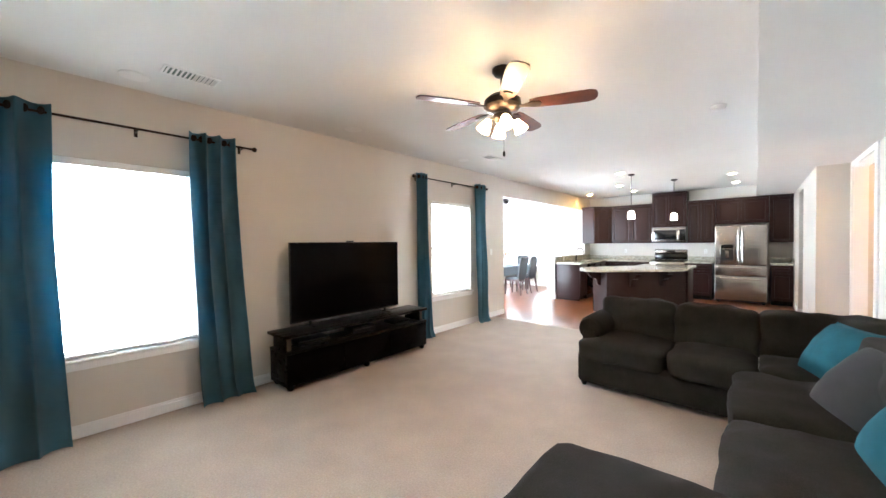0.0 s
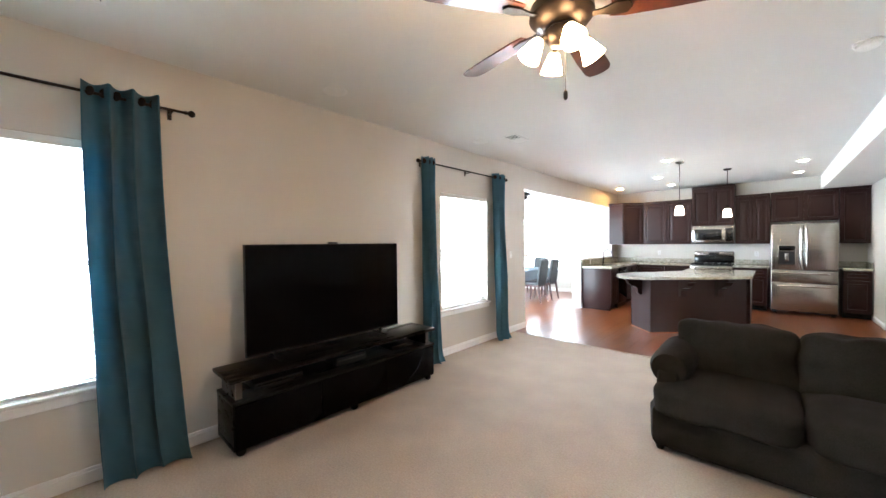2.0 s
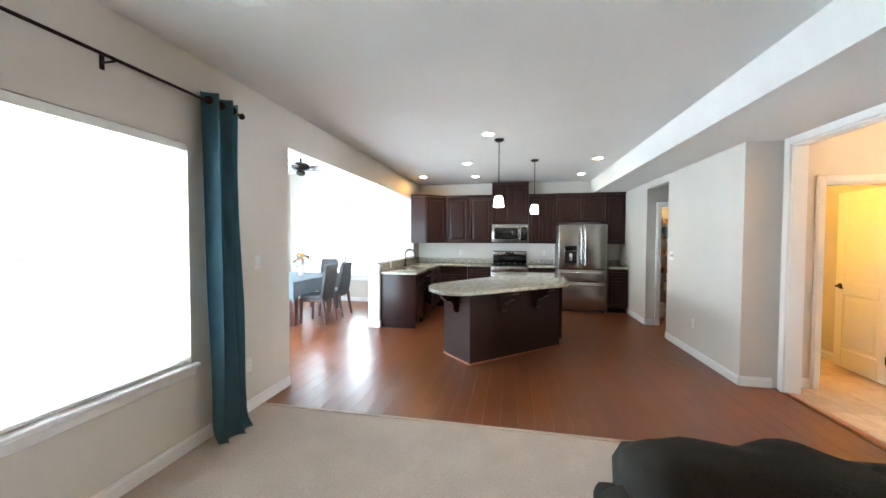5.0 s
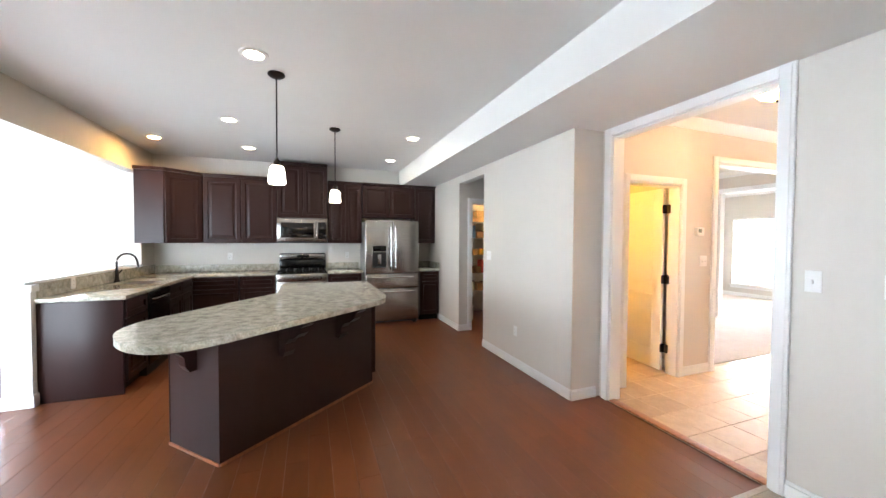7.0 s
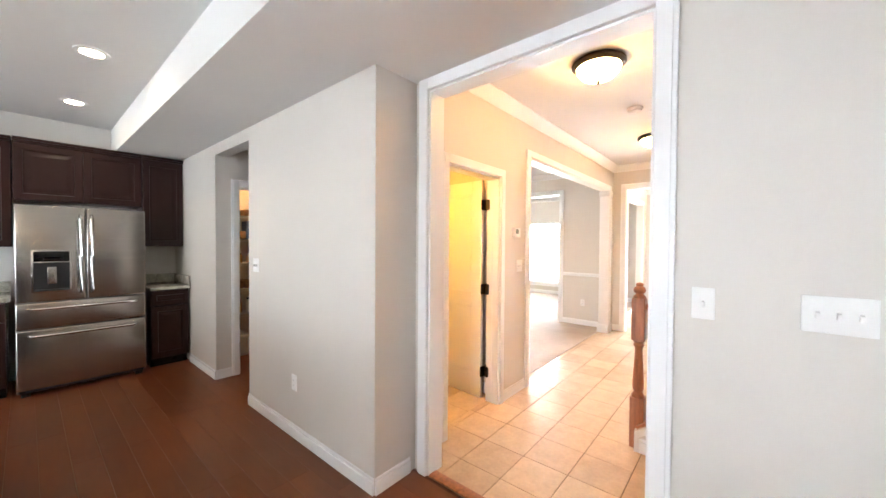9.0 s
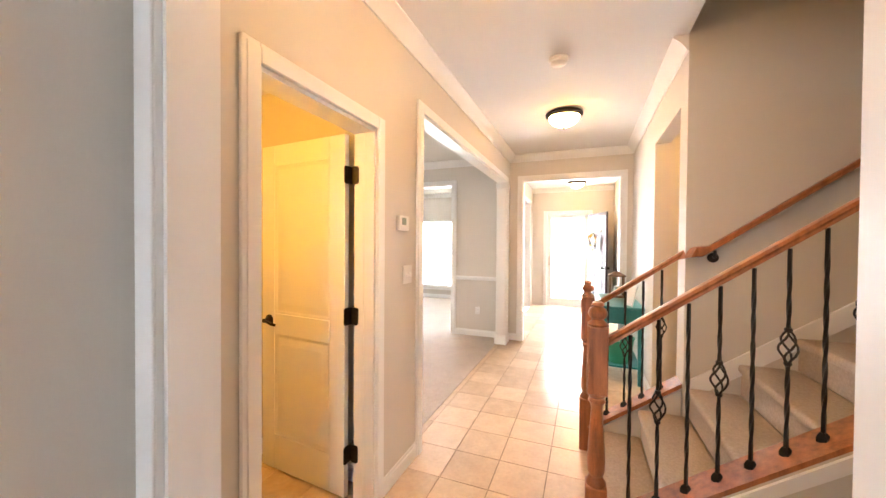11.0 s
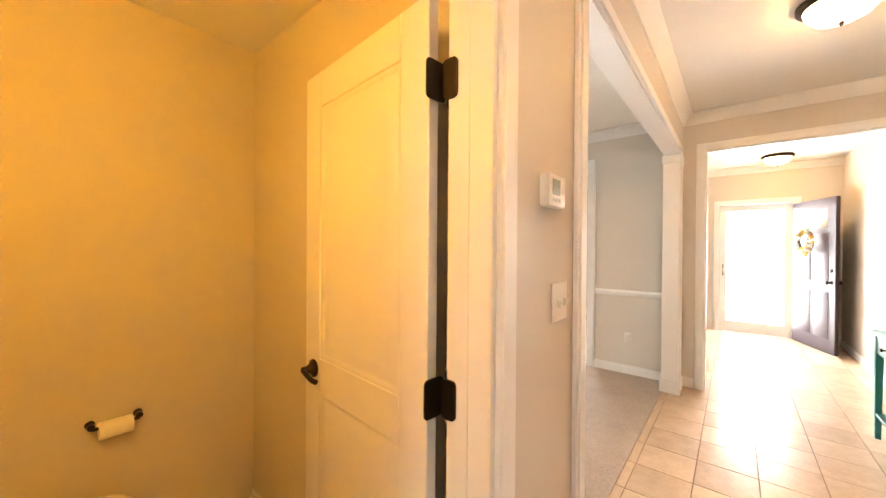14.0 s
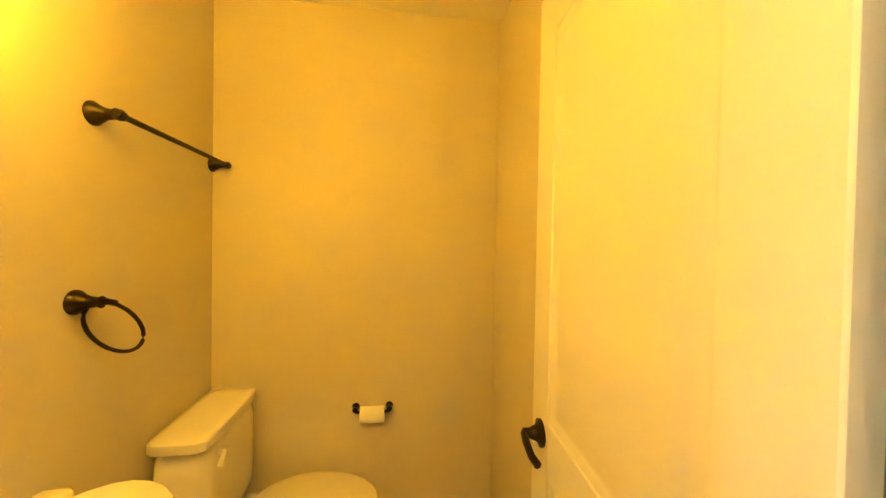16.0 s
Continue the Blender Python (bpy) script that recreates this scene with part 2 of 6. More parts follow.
def mesh_of(name, bm, mat, smooth=False):
    bmesh.ops.recalc_face_normals(bm, faces=bm.faces)
    me = bpy.data.meshes.new(name)
    bm.to_mesh(me)
    bm.free()
    me.materials.append(mat)
    if smooth:
        for f in me.polygons:
            f.use_smooth = True
        me.set_sharp_from_angle(angle=radians(42))
    return me


def structure(name, bm, mat, label="", smooth=False):
    return tagged(new(name, mesh_of(name, bm, mat, smooth)), label, name.rstrip("_0123456789").split("_")[0], kind="structure")


def thing(name, at, label, category, group="", turn=0.0):
    """The empty base of a thing, which holds its parts."""
    ob = new(name)
    ob.empty_display_size = 0.1
    ob.matrix_basis = pose(*at, 0, 0, turn)
    return tagged(ob, label, category, group)


def part(name, bm, mat, parent, label="", smooth=True):
    """One part, modelled in its thing's own coordinates."""
    ob = new(name, mesh_of(name, bm, mat, smooth))
    ob.parent = parent
    if label:
        tagged(ob, label)
    return ob


def solo(name, bm, mat, at, label, category, group="", smooth=True, turn=0.0):
    """A thing of one mesh."""
    ob = new(name, mesh_of(name, bm, mat, smooth))
    ob.matrix_basis = pose(*at, 0, 0, turn)
    return tagged(ob, label, category, group)


def wall(name, axis, face, back, a0, a1, z0, z1, holes=(), mat=None, label="greige painted drywall"):
    """A wall along x or y between two faces, with openings (a0, a1, z0, z1) through it."""
    bm = bmesh.new()
    cuts = sorted({a0, a1, *(h[0] for h in holes), *(h[1] for h in holes)})
    for p, q in zip(cuts, cuts[1:]):
        spans = sorted((h[2], h[3]) for h in holes if h[0] <= p and h[1] >= q)
        low = z0
        for s0, s1 in spans + [(z1, z1)]:
            if s0 > low + 1e-4:
                if axis == "y":
                    rect(bm, face, back, p, q, low, s0)
                else:
                    rect(bm, p, q, face, back, low, s0)
            low = s1
    bmesh.ops.remove_doubles(bm, verts=bm.verts, dist=1e-4)
    return structure(name, bm, mat or WALL, label)


def casing(name, axis, face, side, a0, a1, top, width=0.075, thick=0.018, sill=0.0):
    """Moulded white trim round an opening: two uprights and a head. side: +1 or -1, the way it stands out."""
    bm = bmesh.new()
    for lo, hi, z0, z1 in ((a0 - width, a0, sill, top + width), (a1, a1 + width, sill, top + width), (a0, a1, top, top + width)):
        for inset, t in ((0.0, thick), (0.016, thick + 0.006)):
            l, h, zz0, zz1 = lo + inset * (lo < a0), hi - inset * (hi > a1), z0, z1 - inset
            if inset and hi - lo < 0.03:
                continue
            f0, f1 = (face, face + side * t) if not inset else (face + side * (thick - 0.001), face + side * t)
            if axis == "y":
                rect(bm, min(f0, f1), max(f0, f1), l, h, zz0, zz1, 0.003, 1)
            else:
                rect(bm, l, h, min(f0, f1), max(f0, f1), zz0, zz1, 0.003, 1)
    return structure(name, bm, TRIM, "white painted door casing", True)


def skirting(axis, face, side, a0, a1, height=0.10, z=0.0):
    """A white baseboard with a stepped top."""
    bm = bmesh.new()
    for t, h0, h1 in ((0.015, 0.0, height * 0.78), (0.009, height * 0.78, height)):
        f = sorted((face, face + side * t))
        if axis == "y":
            rect(bm, f[0], f[1], a0, a1, z + h0, z + h1, 0.003, 1)
        else:
            rect(bm, a0, a1, f[0], f[1], z + h0, z + h1, 0.003, 1)
    return structure("baseboard", bm, TRIM, "white painted stepped baseboard", True)


def crown(axis, face, side, a0, a1, top):
    """A white crown moulding below a ceiling."""
    bm = bmesh.new()
    outline = [(0, -0.10), (0.012, -0.10), (0.016, -0.085), (0.045, -0.045), (0.075, -0.018), (0.085, -0.012), (0.085, 0.0), (0, 0.0)]
    rings = []
    for a in (a0, a1):
        rings.append([(face + side * d, a, top + h) if axis == "y" else (a, face + side * d, top + h) for d, h in outline])
    ring_sweep(bm, rings)
    return structure("trim_crown", bm, TRIM, "white crown moulding", True)

# ---- the large structure ----
XW, XR, CE, SO = -2.47, 2.33, 2.75, 2.455      # window wall, hall-side wall, ceiling, dropped soffit
YB, YK = -0.7, 12.55                           # wall behind, kitchen back wall
W1, W2 = (1.30, 2.27, 0.60, 2.13), (5.43, 6.43, 0.60, 2.13)

structure("floor_carpet", block(XW, XR, YB, 7.12, -0.06, 0.0), CARPET, "cream cut-pile carpet")
structure("floor_base", block(-5.75, 7.2, 7.12, 12.7, -0.10, -0.012), SUBFLOOR, "dark underlay below the floor pieces")
structure("ground", block(-60, 60, -60, 60, -0.5, -0.45), material("lawn", (0.06, 0.09, 0.03), 0.9, vary=0.3), "mown lawn outside")

wall("wall_west", "y", XW, XW - 0.15, YB, 12.70, 0, CE, [W1, W2, (7.54, 9.93, 0, 2.38), (9.93, 12.10, 1.05, 2.38)])
wall("wall_south", "x", YB, YB - 0.12, XW - 0.15, XR + 0.12, 0, CE)
wall("wall_north", "x", YK, YK + 0.15, XW, 2.12, 0, CE, mat=BACKSPLASH, label="pale painted kitchen wall")
wall("wall_hall_side", "y", XR, XR + 0.12, YB, 8.50, 0, CE, [(7.115, 8.32, 0, 2.385)])
wall("wall_jut", "x", 8.43, 8.50, 2.0, XR, 0, SO + 0.02)
wall("wall_kitchen_east", "y", 2.0, 2.12, 8.50, YK, 0, SO + 0.02, [(10.18, 11.03, 0, 2.345)])
structure("ceiling_main", block(XW, 1.385, YB, YK, CE, CE + 0.1), CEIL, "white matt ceiling")
structure("ceiling_soffit", block(1.385, XR, YB, YK, SO, CE + 0.1), CEIL, "dropped white ceiling soffit")

# breakfast room
BX, BY, BC = -5.60, 12.15, 3.05
BW = [(-5.35, -4.35, 0.58, 2.25), (-4.20, -3.20, 0.58, 2.25)]
BS = [(8.0, 9.2, 0.58, 2.25), (9.4, 10.6, 0.58, 2.25), (10.8, 11.9, 0.58, 2.25)]
wall("wall_breakfast_north", "x", BY, BY + 0.15, BX - 0.15, XW - 0.15, 0, BC, BW)
wall("wall_breakfast_west", "y", BX, BX - 0.15, 7.3, BY, 0, BC, BS)
# bare opening out of view, added to bring more daylight in
wall("wall_breakfast_south", "x", 7.42, 7.30, BX, XW - 0.15, 0, BC, [(-5.2, -3.0, 0.0, 2.1)])
wall("wall_breakfast_upper", "y", XW - 0.02, XW - 0.15, 7.3, BY, CE, BC)
structure("ceiling_breakfast", block(BX, XW - 0.15, 7.3, BY, BC, BC + 0.1), CEIL, "white matt ceiling")

# pantry recess and pantry
wall("wall_recess_south", "x", 10.18, 10.06, 2.12, 3.9, 0, SO)
wall("wall_pantry_front", "x", 11.03, 11.13, 2.12, 3.9, 0, SO, [(2.22, 2.92, 0, 2.04)])
wall("wall_recess_east", "y", 3.8, 3.9, 10.18, 12.6, 0, SO)
wall("wall_pantry_west", "y", 2.12, 2.14, 11.13, 12.4, 0, SO)
wall("wall_pantry_back", "x", 12.4, 12.5, 2.12, 3.8, 0, SO)
structure("ceiling_recess", block(2.0, 3.9, 10.18, 12.5, SO + 0.02, SO + 0.1), CEIL, "white ceiling")
casing("trim_pantry", "x", 11.03, -1, 2.22, 2.92, 2.04)

# hall, stair, foyer
HC = 2.74
wall("wall_hall_north", "x", 8.50, 8.62, XR, 7.11, 0, HC, [(2.72, 3.46, 0, 2.04), (4.02, 6.84, 0, 2.32)])
wall("wall_hall_south", "x", 6.87, 6.75, 4.56, 7.11, 0, HC, [(4.62, 5.54, 0, 2.35)])
wall("wall_foyer", "y", 7.11, 7.23, 6.75, 12.6, 0, HC, [(7.01, 8.31, 0, 2.36), (9.42, 10.35, 0, 2.36)])
wall("wall_stair_east", "y", 4.44, 4.56, 3.3, 6.87, 0, 5.4)
wall("wall_stair_west", "y", 3.585, 3.475, 3.3, 6.20, 0, 5.4)
wall("wall_stair_end", "x", 3.42, 3.30, 3.585, 4.44, 0, 5.4)
wall("wall_stair_upper_west", "y", 3.585, 3.475, 6.20, 6.87, HC, 5.4)
wall("wall_stair_upper_north", "x", 6.87, 6.99, 3.475, 4.56, HC, 5.4)
wall("wall_hall_close", "x", 6.20, 6.08, XR + 0.12, 3.475, 0, HC)
structure("ceiling_hall", block(XR, 7.11, 6.87, 8.50, HC, HC + 0.1), CEIL, "white hall ceiling")
structure("ceiling_hall_south", block(XR, 3.475, 6.08, 6.87, HC, HC + 0.1), CEIL, "white hall ceiling")
structure("ceiling_stair", block(3.475, 4.56, 3.3, 6.99, 5.4, 5.5), CEIL, "white stair ceiling")
wall("wall_vestibule_south", "x", 5.55, 5.45, 4.56, 6.2, 0, HC)
wall("wall_vestibule_east", "y", 6.1, 6.2, 5.55, 6.75, 0, HC)
structure("ceiling_vestibule", block(4.56, 6.2, 5.45, 6.75, HC, HC + 0.1), CEIL, "white ceiling")
wall("wall_foyer_south", "x", 6.87, 6.75, 7.23, 10.6, 0, HC)
# side opening added so front-room daylight reaches the foyer walls
wall("wall_foyer_north", "x", 8.62, 8.74, 7.23, 10.6, 0, HC, [(7.70, 10.0, 0, 2.36)])
wall("wall_front", "y", 10.45, 10.60, 6.75, 12.6, 0, HC, [(7.38, 8.28, 0, 2.13), (10.55, 12.05, 0.30, 2.05)])
structure("ceiling_foyer", block(7.11, 10.6, 6.75, 12.6, HC, HC + 0.1), CEIL, "white ceiling")
# the north window is unseen, added to brighten the dining room
wall("wall_dining_north", "x", 12.6, 12.75, 3.9, 10.6, 0, HC, [(4.6, 6.4, 0.5, 2.1)])
wall("wall_dining_west", "y", 3.9, 3.8, 8.62, 12.6, 0, HC)
structure("ceiling_dining", block(3.8, 7.11, 8.50, 12.6, HC + 0.001, HC + 0.1), CEIL, "white ceiling")
structure("floor_dining_carpet", block(3.7, 7.11, 8.62, 12.6, -0.06, 0.006), CARPET, "cream cut-pile carpet")
structure("floor_front_carpet", block(7.11, 10.45, 8.74, 12.6, -0.06, 0.006), CARPET, "cream cut-pile carpet")
structure("floor_hall_base", block(XR, 10.6, 5.45, 8.62, -0.10, -0.006), GROUT, "tile grout bed")
structure("floor_stairwell", block(3.34, 4.56, 3.3, 6.0, -0.09, -0.004), GROUT, "bare floor under the stair")

# powder room
PC, PW = 2.42, 2.375                            # powder room: ceiling, west wall
wall("wall_powder_west", "y", PW, 2.20, 8.62, 10.08, 0, PC)
wall("wall_powder_east", "y", 3.59, 3.70, 8.62, 10.18, 0, PC)
wall("wall_powder_north", "x", 10.08, 10.18, 2.12, 3.59, 0, PC)
structure("ceiling_powder", block(2.12, 3.70, 8.62, 10.18, PC, PC + 0.06), CEIL, "white ceiling")
structure("floor_powder", block(2.12, 3.70, 8.50, 10.18, -0.06, -0.006), GROUT, "tile grout bed")

# trim
casing("trim_hall_opening", "y", XR, -1, 7.115, 8.32, 2.385, 0.075, 0.02)
casing("trim_powder_door", "x", 8.50, -1, 2.72, 3.46, 2.04, 0.07)
casing("trim_dining_opening", "x", 8.50, -1, 4.02, 6.84, 2.32, 0.07)
casing("trim_foyer_opening", "y", 7.11, -1, 7.01, 8.31, 2.36, 0.075)
# casing of the added foyer side opening
casing("trim_foyer_side", "x", 8.62, -1, 7.70, 10.0, 2.36, 0.075)
casing("trim_front_room", "y", 7.11, -1, 9.42, 10.35, 2.36, 0.075)
casing("trim_front_door", "y", 10.45, -1, 7.38, 8.28, 2.13, 0.08)


def lining(name, axis, f0, f1, a0, a1, top, t=0.012):
    """Flat white boards that line an opening."""
    bm = bmesh.new()
    for lo, hi, z0, z1 in ((a0, a0 + t, 0, top - t), (a1 - t, a1, 0, top - t), (a0, a1, top - t, top)):
        if axis == "y":
            rect(bm, f0, f1, lo, hi, z0, z1)
        else:
            rect(bm, lo, hi, f0, f1, z0, z1)
    return structure(name, bm, TRIM, "white painted door lining")


lining("trim_hall_lining", "y", XR - 0.002, XR + 0.122, 7.115, 8.32, 2.385)
lining("trim_powder_jamb", "x", 8.498, 8.622, 2.72, 3.46, 2.04, 0.018)
lining("trim_dining_lining", "x", 8.498, 8.622, 4.02, 6.84, 2.32, 0.014)
lining("trim_foyer_side_lining", "x", 8.618, 8.742, 7.70, 10.0, 2.36)
lining("trim_foyer_lining", "y", 7.108, 7.232, 7.01, 8.31, 2.36)
lining("trim_front_room_lining", "y", 7.108, 7.232, 9.42, 10.35, 2.36)
lining("trim_pantry_jamb", "x", 11.028, 11.132, 2.22, 2.92, 2.04)
structure("trim_opening_post", rect(rect(block(6.80, 7.0, 8.49, 8.63, 0, 2.32, 0.006), 6.785, 7.015, 8.475, 8.645, 0, 0.13, 0.006), 6.79, 7.01, 8.48, 8.64, 2.22, 2.30, 0.006), TRIM, "white boxed opening post", True)
structure("trim_chair_rail", rect(block(7.085, 7.11, 8.62, 9.34, 0.87, 0.93, 0.006), 7.075, 7.11, 8.62, 9.34, 0.895, 0.915, 0.004), TRIM, "white chair rail moulding", True)
structure("trim_threshold", block(XR - 0.01, XR + 0.06, 7.13, 8.305, 0.0, 0.014, 0.006), OAK, "stained wood threshold strip", True)
structure("trim_carpet_edge", block(XW, XR, 7.10, 7.135, 0.0, 0.007, 0.003), CARPET, "bound carpet edge")

for a in (("y", XW, 1, YB, 7.54), ("y", XR, -1, YB, 7.04), ("x", 8.43, -1, 2.0, 2.28), ("y", 2.0, -1, 8.43, 10.18), ("y", 2.0, -1, 11.03, 11.9),
          ("x", 11.03, -1, 2.0, 2.145), ("x", YB, 1, XW, XR), ("x", 8.50, -1, 2.47, 2.65), ("x", 8.50, -1, 3.53, 3.95), ("x", 6.87, 1, 5.54, 7.11),
          ("y", 7.11, -1, 8.62, 9.345), ("y", 7.11, -1, 8.39, 8.49), ("x", 10.08, -1, PW, 3.59), ("y", 3.59, -1, 8.62, 10.08), ("y", PW, 1, 8.62, 10.08),
          ("x", BY, -1, BX, XW - 0.15), ("y", BX, 1, 7.42, BY), ("y", 10.45, -1, 8.74, 12.6), ("x", 6.87, 1, 7.23, 10.45), ("y", 10.45, -1, 6.87, 7.30), ("x", 7.54, 1, XW - 0.15, XW),
          ("x", 10.18, 1, 2.0, 2.6), ("x", 5.55, 1, 4.56, 6.1)):
    skirting(*a)
for a in (("x", 8.50, -1, 2.47, 7.11), ("x", 6.87, 1, 4.44, 7.11), ("y", 7.11, -1, 6.87, 8.50), ("y", 7.11, -1, 8.62, 12.6), ("y", 10.45, -1, 6.87, 8.62), ("y", 10.45, -1, 8.74, 12.6)):
    crown(*a, HC)

# the half wall's white end post and granite ledge
structure("trim_half_wall_post", rect(rect(block(XW - 0.155, XW + 0.04, 9.89, 9.96, 0, 1.05, 0.004), XW - 0.17, XW + 0.055, 9.875, 9.975, 0, 0.11, 0.006), XW - 0.17, XW + 0.055, 9.875, 9.975, 0.99, 1.05, 0.006), TRIM, "white panelled half-wall end", True)
structure("trim_half_wall_cap", block(XW - 0.17, XW + 0.02, 9.87, 12.10, 1.05, 1.075, 0.006), TRIM, "white half-wall cap", True)


# ---- windows ----
def window(name, axis, inner, outer, a0, a1, z0, z1, blinds=True, slats=True):
    """A white sash window in an opening, with sill, apron and blind; daylight stands behind it."""
    side = 1 if inner > outer else -1
    base = tagged(new(name), "white vinyl sash window with bright daylight behind", "window", kind="structure")

    def put(pn, f0, f1, b0, b1, c0, c1, mat, bevel=0.003, parent=base, label=""):
        f0, f1 = sorted((f0, f1))
        bm = block(f0, f1, b0, b1, c0, c1, bevel, 1) if axis == "y" else block(b0, b1, f0, f1, c0, c1, bevel, 1)
        return part(pn, bm, mat, parent, label)
    mid, t = outer + side * 0.03, 0.045
    zm = (z0 + z1) / 2
    put("frame", outer + side * 0.01, outer + side * 0.06, a0, a0 + t, z0, z1, TRIM)
    put("frame", outer + side * 0.01, outer + side * 0.06, a1 - t, a1, z0, z1, TRIM)
    put("frame", outer + side * 0.01, outer + side * 0.06, a0 + t, a1 - t, z1 - t, z1, TRIM)
    put("frame", outer + side * 0.01, outer + side * 0.06, a0 + t, a1 - t, z0, z0 + t, TRIM)
    put("meeting_rail", outer + side * 0.012, outer + side * 0.058, a0 + t, a1 - t, zm - 0.02, zm + 0.02, TRIM)
    for c0, c1 in ((z0 + t, zm - 0.02), (zm + 0.02, z1 - t)):
        pane = put("pane", mid - 0.002, mid + 0.002, a0 + t, a1 - t, c0, c1, GLASS, 0)
        pane.visible_shadow = False
    put("sill", inner - side * 0.08, inner + side * 0.035, a0 - 0.05, a1 + 0.05, z0 - 0.025, z0, TRIM, 0.006)
    put("apron", inner, inner + side * 0.015, a0 - 0.03, a1 + 0.03, z0 - 0.085, z0 - 0.025, TRIM, 0.004)
    if blinds:
        b = tagged(new("window_blind"), "white slatted blind lowered over the window", "blind")
        put("headrail", inner - side * 0.075, inner - side * 0.005, a0 + 0.005, a1 - 0.005, z1 - 0.055, z1 - 0.002, BLIND, 0.004, b)
        put("bottom_rail", inner - side * 0.065, inner - side * 0.02, a0 + 0.008, a1 - 0.008, z0 + 0.006, z0 + 0.026, BLIND, 0.004, b)
        n = int((z1 - z0 - 0.09) / 0.042)
        s = bmesh.new()
        rect(s, -0.024, 0.024, a0 + 0.008, a1 - 0.008, -0.0012, 0.0012) if axis == "y" else rect(s, a0 + 0.008, a1 - 0.008, -0.024, 0.024, -0.0012, 0.0012)
        me = mesh_of("slat", s, BLIND)
        for i in range(n):
            ob = new("slat", me)
            ob.parent = b
            c = inner - side * 0.042
            z = z0 + 0.05 + i * 0.042
            ob.matrix_basis = pose(c, 0, z, 0, 3 * side, 0) if axis == "y" else pose(0, c, z, -3 * side, 0, 0)
        for q in (0.18, 0.82):
            a = a0 + (a1 - a0) * q
            c = inner - side * 0.042
            part("cord", tube(bmesh.new(), [(c, a, z0 + 0.02), (c, a, z1 - 0.04)] if axis == "y" else [(a, c, z0 + 0.02), (a, c, z1 - 0.04)], 0.0015, 5), BLIND, b)
    return base


window("window_1", "y", XW, XW - 0.15, *W1)
window("window_2", "y", XW, XW - 0.15, *W2)
for i, h in enumerate(BW):
    window("window_%d" % (3 + i), "x", BY, BY + 0.15, *h, blinds=False)
for i, h in enumerate(BS):
    window("window_%d" % (5 + i), "y", BX, BX - 0.15, *h, blinds=False)
# added dining window, out of view, with its own warm glow behind
window("window_9", "x", 12.6, 12.75, 4.6, 6.4, 0.5, 2.1, blinds=False)
window("window_8", "y", 10.45, 10.60, 10.55, 12.05, 0.30, 2.05)

# bright daylight beyond the windows, plus added glow behind the unseen breakfast south opening
for n, b in (("backdrop_west", block(-3.42, -3.40, YB, 7.0, -0.45, 3.2)), ("backdrop_breakfast_north", block(-6.2, -2.7, 12.9, 12.92, 0.0, 3.2)),
             ("backdrop_breakfast_west", block(-6.42, -6.40, 7.0, 12.8, 0.0, 3.2)), ("backdrop_breakfast_south", block(-5.6, -2.9, 7.02, 7.04, 0.0, 2.6)), ("backdrop_dining", block(4.2, 6.8, 13.3, 13.32, 0.0, 3.0)), ("backdrop_front", block(11.6, 11.62, 6.6, 12.8, -0.4, 3.4))):
    structure(n, b, DAYLIGHT_D if "dining" in n else DAYLIGHT_F if "front" in n else DAYLIGHT_B if "breakfast" in n else DAYLIGHT, "overexposed white daylight outside")


# ---- living room ----
def curtain(y0, y1, b0, b1, seed, x=-2.37, top=2.50):
    """A grommet curtain, from y0-y1 at the rod to b0-b1 at the floor, in deep folds."""
    base = thing("curtain", (x, (y0 + y1) / 2, 0), "teal woven curtain in deep folds hanging from a black rod", "curtain", "teal curtains")
    bm = bmesh.new()
    nx, nz, mid = 84, 36, (y0 + y1) / 2
    folds = 3.0 if y1 - y0 > 0.3 else 2.5
    grid = []
    for k in range(nz + 1):
        s = k / nz
        row = []
        for i in range(nx + 1):
            u = i / nx
            e = s ** 2.2
            y = (y0 + (y1 - y0) * u) * (1 - e) + (b0 + (b1 - b0) * u) * e - mid
            a = 0.046 - 0.020 * s
            ph = folds * 2 * math.pi * u + seed + 0.6 * math.sin(3 * s + seed) + 1.5 * noise.noise(Vector((u * 1.7 + seed, s * 1.3, 4.0)))
            xx = a * math.sin(ph) + 0.05 * noise.noise(Vector((u * 2.6 + seed, s * 1.6, seed))) * (0.2 + s)
            y += 0.022 * math.cos(ph) * (0.5 + 0.5 * s) + 0.012 * noise.noise(Vector((u * 4, s * 3 + seed, 2)))
            if s > 0.965:
                xx += 0.05 * (s - 0.965) / 0.035
            row.append(bm.verts.new((xx + 0.03 * s, y, top - s * (top - 0.012))))
        grid.append(row)
    for a, b in zip(grid, grid[1:]):
        for i in range(nx):
            bm.faces.new((a[i], a[i + 1], b[i + 1], b[i]))
    ob = part("cloth", bm, CURTAIN, base)
    ob.modifiers.new("thickness", "SOLIDIFY").thickness = 0.003
    for i in range(int(folds * 2)):
        u = (i + 0.5) / (folds * 2)
        part("grommet", lathe(bmesh.new(), [(0.019, -0.003), (0.028, -0.004), (0.030, 0.0), (0.028, 0.004), (0.019, 0.003)], (0.0, y0 + (y1 - y0) * u - mid, top - 0.055), 14, pose(0, 0, 0, 90, 0, 35)), BRONZE, base)
    return base


